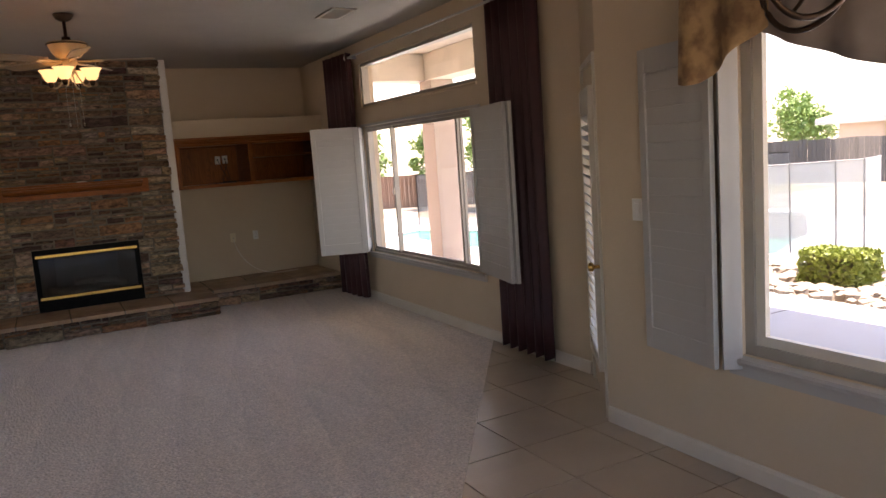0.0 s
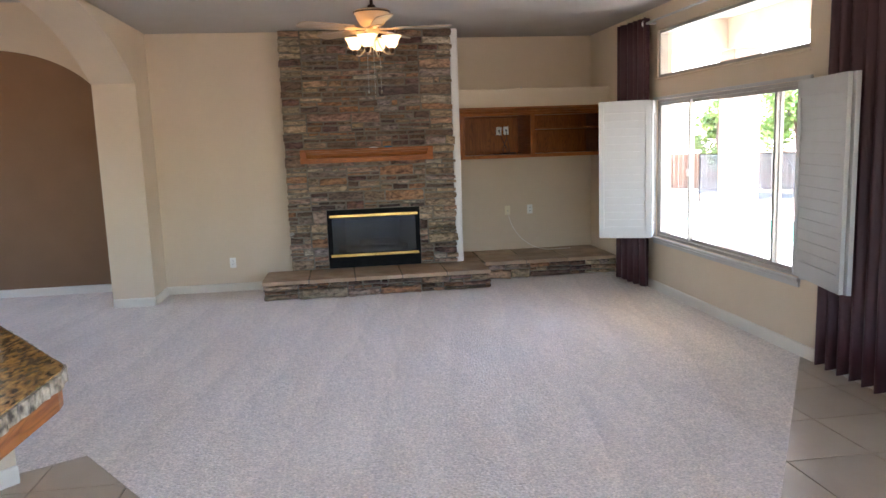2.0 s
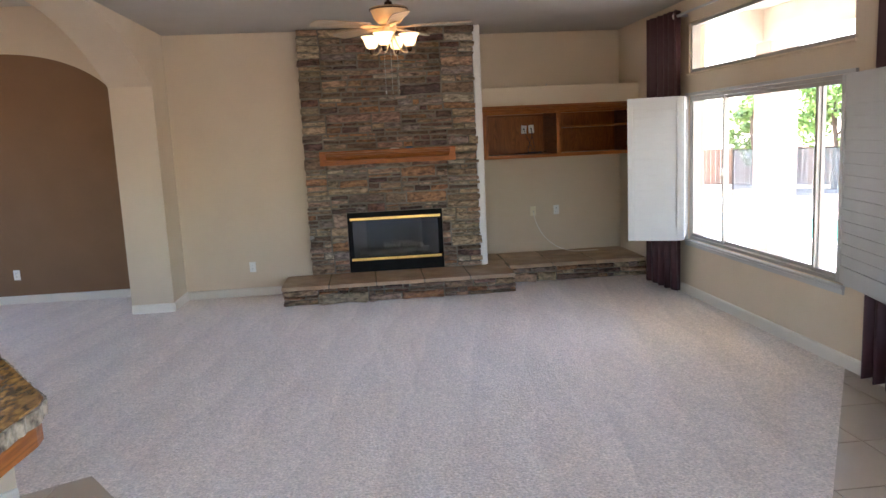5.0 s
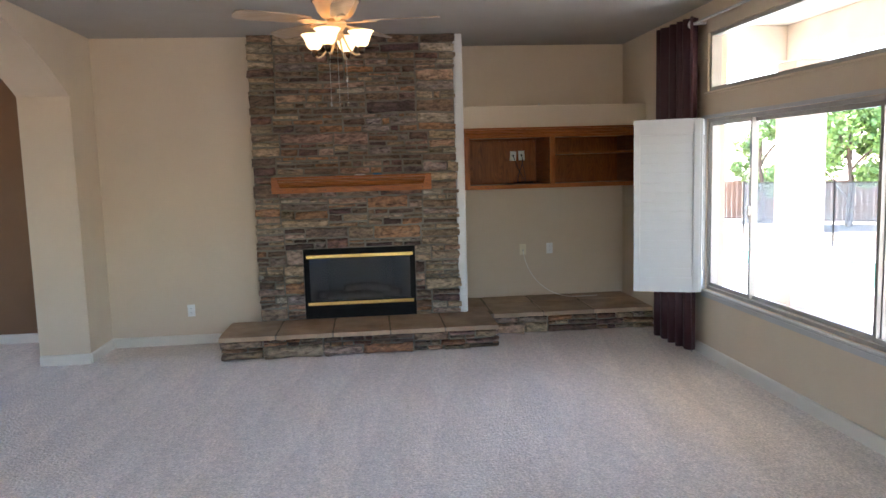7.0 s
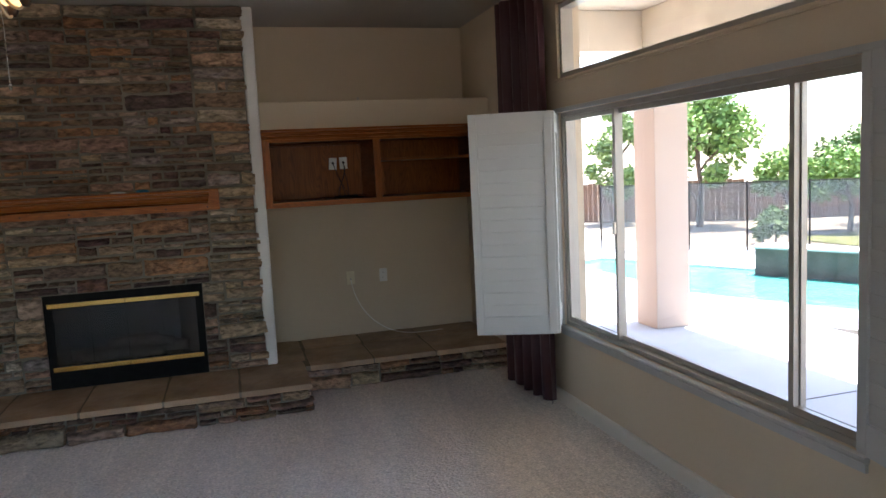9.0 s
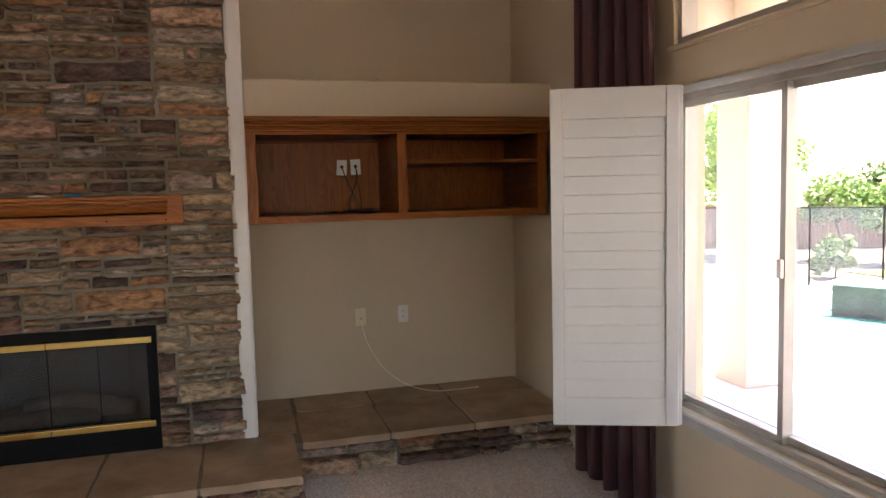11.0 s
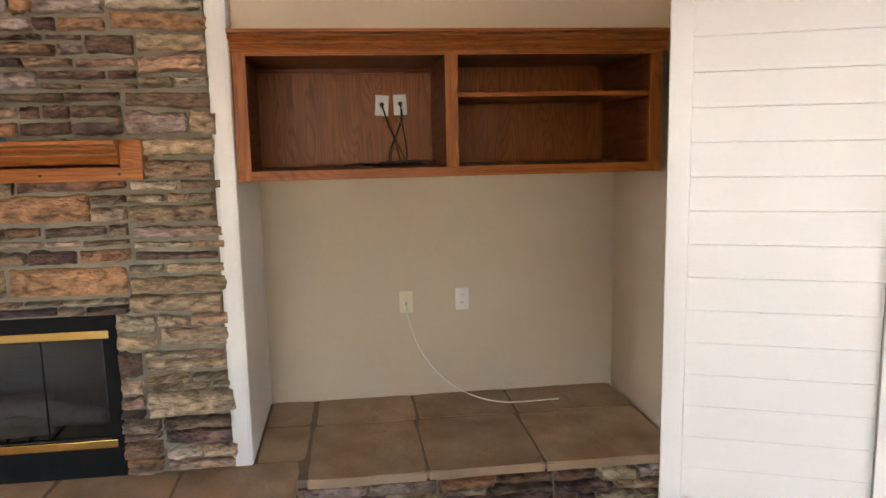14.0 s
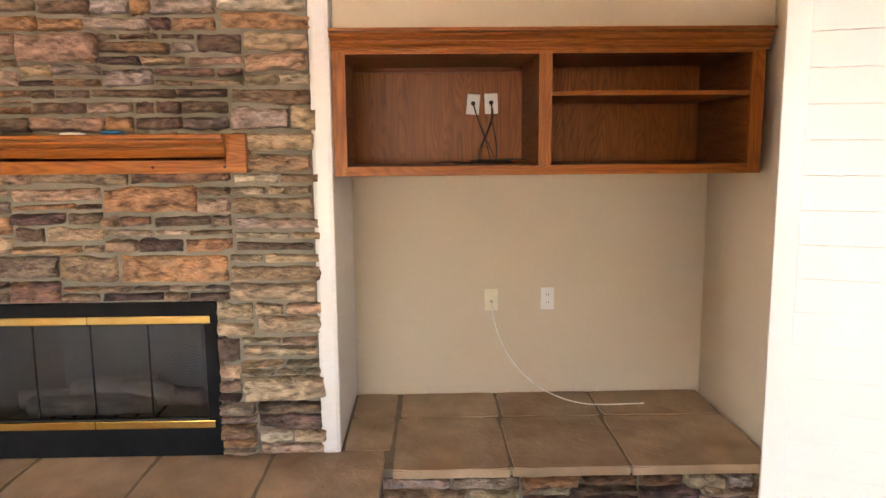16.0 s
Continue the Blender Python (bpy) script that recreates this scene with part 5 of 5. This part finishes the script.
def house(x, y, w, d, h, label):
    t = thing("neighbour_house", label, "house", (x, y, -0.16))
    part("wall", obox(x - w / 2, x + w / 2, y - d / 2, y + d / 2, -0.17, h), STUCCO, t)
    bm = bmesh.new()
    o = 0.6
    a = [bm.verts.new(c) for c in ((x - w / 2 - o, y - d / 2 - o, h), (x + w / 2 + o, y - d / 2 - o, h), (x + w / 2 + o, y + d / 2 + o, h), (x - w / 2 - o, y + d / 2 + o, h))]
    b = [bm.verts.new(c) for c in ((x, y - d / 2 + 3, h + 1.25), (x, y + d / 2 - 3, h + 1.25))]
    bm.faces.new((a[0], a[1], b[0])), bm.faces.new((a[1], a[2], b[1], b[0])), bm.faces.new((a[2], a[3], b[1])), bm.faces.new((a[3], a[0], b[0], b[1])), bm.faces.new(a)
    part("roof", bm, ROOFTILE, t, "pale tile hip roof")
    bm = obox(x - w / 2 - o, x + w / 2 + o, y - d / 2 - o, y + d / 2 + o, h - 0.22, h - 0.01)
    part("fascia", bm, WHITE, t, "white fascia board")


house(31.2, 8.6, 8, 12, 1.85, "neighbouring stucco house with a pale hip roof")

# ---- floor tiles, laid on the diagonal ----


def inside(p, poly):
    c = False
    for (xa, ya), (xb, yb) in zip(poly, poly[1:] + poly[:1]):
        if (ya > p[1]) != (yb > p[1]) and p[0] < (xb - xa) * (p[1] - ya) / (yb - ya) + xa:
            c = not c
    return c


def clip_poly(poly, a, b, keep_left):
    """A convex polygon cut by the line from a to b."""
    out = []
    f = lambda p: ((b[0] - a[0]) * (p[1] - a[1]) - (b[1] - a[1]) * (p[0] - a[0])) * (1 if keep_left else -1)
    for p, q in zip(poly, poly[1:] + poly[:1]):
        fp, fq = f(p), f(q)
        if fp >= 0:
            out.append(p)
        if (fp > 0 > fq) or (fp < 0 < fq):
            t = fp / (fp - fq)
            out.append((p[0] + t * (q[0] - p[0]), p[1] + t * (q[1] - p[1])))
    return out


TS, TO = 0.4575, (1.82, -0.06)
e1, e2 = Vector((1, 0)), Vector((0, 1))
count = 0
for i in range(-14, 10):
    for j in range(-14, 10):
        g = 0.004
        o = Vector(TO)
        quad = [o + e1 * (TS * (i + a) + (g if a == 0 else -g)) + e2 * (TS * (j + b) + (g if b == 0 else -g)) for a, b in ((0, 0), (1, 0), (1, 1), (0, 1))]
        quad = [(v.x, v.y) for v in quad]
        mx, my = sum(v[0] for v in quad) / 4, sum(v[1] for v in quad) / 4
        if not (-2.4 < mx < 3.4 and -4.2 < my < 2.2):
            continue
        pieces = []
        right = clip_poly(clip_poly(quad, (1.36, -0.23), (2.92, 1.93), False), (-9, -0.235), (9, -0.235), True)
        low = clip_poly(quad, (-9, -0.235), (9, -0.235), False)
        lowr = clip_poly(clip_poly(low, (1.0, -0.74), (1.36, -0.23), False), (-9, -0.74), (9, -0.74), True)
        lowl = clip_poly(clip_poly(low, (-0.24, -0.74), (-1.70, 1.25), True), (-9, -0.74), (9, -0.74), True)
        bot = clip_poly(low, (-9, -0.74), (9, -0.74), False)
        upl = clip_poly(clip_poly(clip_poly(quad, (-9, -0.235), (9, -0.235), True), (-0.24, -0.74), (-1.70, 1.25), True), (-2.05, 1.05), (-1.70, 1.25), False)
        for pc in (right, lowr, lowl, bot, upl):
            pc = clip_poly(clip_poly(pc, (XN if my < -0.07 else XW, -9), (XN if my < -0.07 else XW, 9), True), (-2.05, -9), (-2.05, 9), False) if len(pc) > 2 else pc
            if len(pc) > 2 and count < 290:
                area = abs(sum(p[0] * q[1] - q[0] * p[1] for p, q in zip(pc, pc[1:] + pc[:1]))) / 2
                if area < 0.002:
                    continue
                part("tile", prism(bmesh.new(), pc, -0.0119, -0.004), TILE, floor)
                count += 1

# ---- hearth slabs and stones ----
rs = random.Random(42)


def slab(x0, x1, y0, y1, z0=0.167, z1=0.205):
    bm = bmesh.new()
    n = 6
    poly = []
    x0, x1, y1 = x0 + 0.003, x1 - 0.003, y1 - 0.003
    for (ax, ay), (bx, by) in zip(((x0, y0), (x1, y0), (x1, y1), (x0, y1)), ((x1, y0), (x1, y1), (x0, y1), (x0, y0))):
        for k in range(n):
            t = k / n
            poly.append((ax + (bx - ax) * t + rs.uniform(-0.003, 0.003), ay + (by - ay) * t + rs.uniform(-0.004, 0.004)))
    prism(bm, poly, z0, z1)
    top = [e for e in bm.edges if all(v.co.z > z1 - 0.001 for v in e.verts)]
    bmesh.ops.bevel(bm, geom=top, offset=0.006, segments=2, affect="EDGES")
    part("slab", bm, SLAB, hb_)


for x0, x1 in ((-1.135, -0.655), (-0.645, -0.168), (-0.158, 0.335), (0.345, 0.820), (0.830, 1.300)):
    slab(x0, x1, 4.945, FY - 0.002)
slab(1.115, 1.327, 5.606, 5.98)
slab(1.115, 1.327, 5.99, YA - 0.004)
for x0, x1 in ((1.337, 1.815), (1.825, 2.305), (2.315, XW - 0.018)):
    slab(x0, x1, 5.405, 5.965)
    slab(x0 + 0.012, x1 + (0.012 if x1 < 2.8 else 0), 5.975, YA - 0.004)


def stone_mesh(seed, material):
    """A split-faced stone of unit size whose face looks along -y."""
    bm = bmesh.new()
    us, vs = (-0.5, -0.475, -0.40, -0.18, 0.04, 0.22, 0.41, 0.478, 0.5), (-0.5, -0.44, -0.30, 0.02, 0.31, 0.44, 0.5)
    nx, nz = len(us) - 1, len(vs) - 1
    off = Vector((seed * 3.1, seed * 1.7, seed * 0.9))
    sr = random.Random(seed)
    lean = [sr.uniform(-0.10, 0.10) for _ in range(4)]
    chip = {(a, b): sr.choice((0.0, 0.03, 0.05, 0.09, 0.14)) for a in (0, nx) for b in (0, nz)}
    front, back = [], []
    for k in range(nz + 1):
        rf, rb = [], []
        for i in range(nx + 1):
            u, v = us[i], vs[k]
            edge = (i in (0, nx)) or (k in (0, nz))
            cut = chip.get((i, k), 0.0)
            jx = 0.035 * noise.noise(off + Vector((i, v * 4, 1)))
            jz = 0.22 * noise.noise(off + Vector((u * 4.2, 2, 3 if v > 0 else 7))) * abs(v) * 2
            tilt = (lean[0] if v > 0 else lean[1]) * u * abs(v) * 2
            rough = 0.10 * lean[2] * 10 * u * 0.5 + 0.20 * noise.noise(off + Vector((u * 2.6, v * 1.8, 5))) + 0.22 * noise.noise(off + Vector((u * 8, v * 6, 9)))
            rim = min(i, nx - i, k, nz - k)
            dep = -0.5 + rough * (0.6 if rim < 2 else 1.0) + (0.26, 0.07, 0.0)[min(rim, 2)] + cut * 1.2
            x = u * (1.0 - cut * 0.5) + jx + 0.06 * lean[3] * v
            z = v * (1.0 - cut * 2.0) + jz + tilt
            rf.append(bm.verts.new((x, dep, z)))
            rb.append(bm.verts.new((x, 0.5, z)) if edge else None)
        front.append(rf), back.append(rb)
    for k in range(nz):
        for i in range(nx):
            bm.faces.new((front[k][i], front[k][i + 1], front[k + 1][i + 1], front[k + 1][i]))
    for i in range(nx):
        bm.faces.new((front[0][i], front[0][i + 1], back[0][i + 1], back[0][i])), bm.faces.new((front[nz][i], front[nz][i + 1], back[nz][i + 1], back[nz][i]))
    for k in range(nz):
        bm.faces.new((front[k][0], front[k + 1][0], back[k + 1][0], back[k][0])), bm.faces.new((front[k][nx], front[k + 1][nx], back[k + 1][nx], back[k][nx]))
    return to_mesh("stone", bm, material, True)


STONES = [stone_mesh(s, STONE) for s in range(24)]
TANS = [stone_mesh(s + 40, STONE_TAN) for s in range(12)]


def lay_stone(parent, x, y, z, w, d, h, side=0, tan=0.07):
    pool = TANS if rs.random() < tan else STONES
    s = new("stone", pool[rs.randrange(len(pool))])
    s.parent = parent
    s.matrix_parent_inverse = Matrix.Translation(parent.location).inverted()
    flip = rs.choice((0, 180))
    s.matrix_basis = Matrix.Translation((x, y, z)) @ Matrix.Rotation(radians(side), 4, "Z") @ Matrix.Rotation(radians(rs.uniform(-2, 2) + flip), 4, "Y") @ Matrix.Diagonal((w, d, h, 1))


def cell(parent, x0, x1, z0, z1, yf, ends, joint):
    """Break a patch of wall into stones."""
    w, h = x1 - x0, z1 - z0
    if w > 1.25 or (w > 0.6 and h > 0.12 and rs.random() < 0.3):
        c = x0 + w * rs.uniform(0.35, 0.65)
        cell(parent, x0, c, z0, z1, yf, ends, joint), cell(parent, c, x1, z0, z1, yf, ends, joint)
    elif h > rs.uniform(0.06, 0.16) and h > 0.055 and (w < 0.95 or rs.random() < 0.4):
        c = z0 + h * rs.uniform(0.36, 0.64)
        cell(parent, x0, x1, z0, c, yf, ends, joint), cell(parent, x0, x1, c, z1, yf, ends, joint)
    elif w > 0.52 or (w > h * rs.uniform(2.6, 8.5) and w > 0.16):
        c = x0 + w * rs.uniform(0.25, 0.75)
        cell(parent, x0, c, z0, z1, yf, ends, joint), cell(parent, c, x1, z0, z1, yf, ends, joint)
    else:
        a = x0 - (rs.uniform(0.002, 0.022) if abs(x0 - ends[0]) < 1e-6 else 0)
        b = x1 + (rs.uniform(0.000, 0.034) if abs(x1 - ends[1]) < 1e-6 else 0)
        jut = rs.uniform(0.002, 0.056)
        lay_stone(parent, (a + b) / 2, yf + 0.035 - jut / 2, (z0 + z1) / 2, b - a - joint, 0.085 + jut, h - joint, 0, 0.9 if x0 > 0.70 and z0 > 0.4 else (0.45 if x0 < -0.62 and z0 > 0.3 else (0.30 if x0 > 0.6 else 0.05)))


def courses(parent, x0, x1, z0, z1, yf, skip=None, band0=0.24, joint=0.016):
    z = z0
    while z < z1 - 0.02:
        band = rs.uniform(0.7, 1.25) * band0
        if z1 - z - band < band0 * 0.5:
            band = z1 - z
        spans = [(x0, x1)]
        if skip and z < skip[3] - 0.012:
            if z + band > skip[3] - 0.05:
                band = skip[3] - z
            spans = [(x0, skip[0]), (skip[1], x1)]
        if skip:
            qa, qb = x0 + rs.uniform(0.17, 0.27), x1 - rs.uniform(0.24, 0.36)
            spans = [p for a, b in spans for p in ((a, min(b, qa)), (max(a, qa), min(b, qb)), (max(a, qb), b)) if p[1] - p[0] > 0.03]
        for a, b in spans:
            cell(parent, a, b, z, z + band, yf, (x0, x1), joint)
        z += band


courses(fp, FX0, FX1, 0.207, H - 0.002, 5.585, (BX0 + 0.004, BX1 - 0.004, 0.1, BZB))
courses(hb_, -1.115, 1.285, 0.0, 0.166, 4.985, None, 0.166)
courses(hb_, 1.285, XW - 0.01, 0.0, 0.166, 5.44, None, 0.166)
for z in range(3):
    lay_stone(hb_, -1.095, 5.05 + 0.2 * (z % 2), 0.03 + 0.055 * z, 0.2, 0.05, 0.05, -90)
    lay_stone(hb_, -1.095, 5.35 + 0.12 * (z % 2), 0.03 + 0.055 * z, 0.3, 0.05, 0.05, -90)
    lay_stone(hb_, 1.272, 5.10 + 0.1 * (z % 2), 0.03 + 0.055 * z, 0.25, 0.05, 0.05, 90)
    lay_stone(hb_, 1.272, 5.32, 0.03 + 0.055 * z, 0.2, 0.05, 0.05, 90)
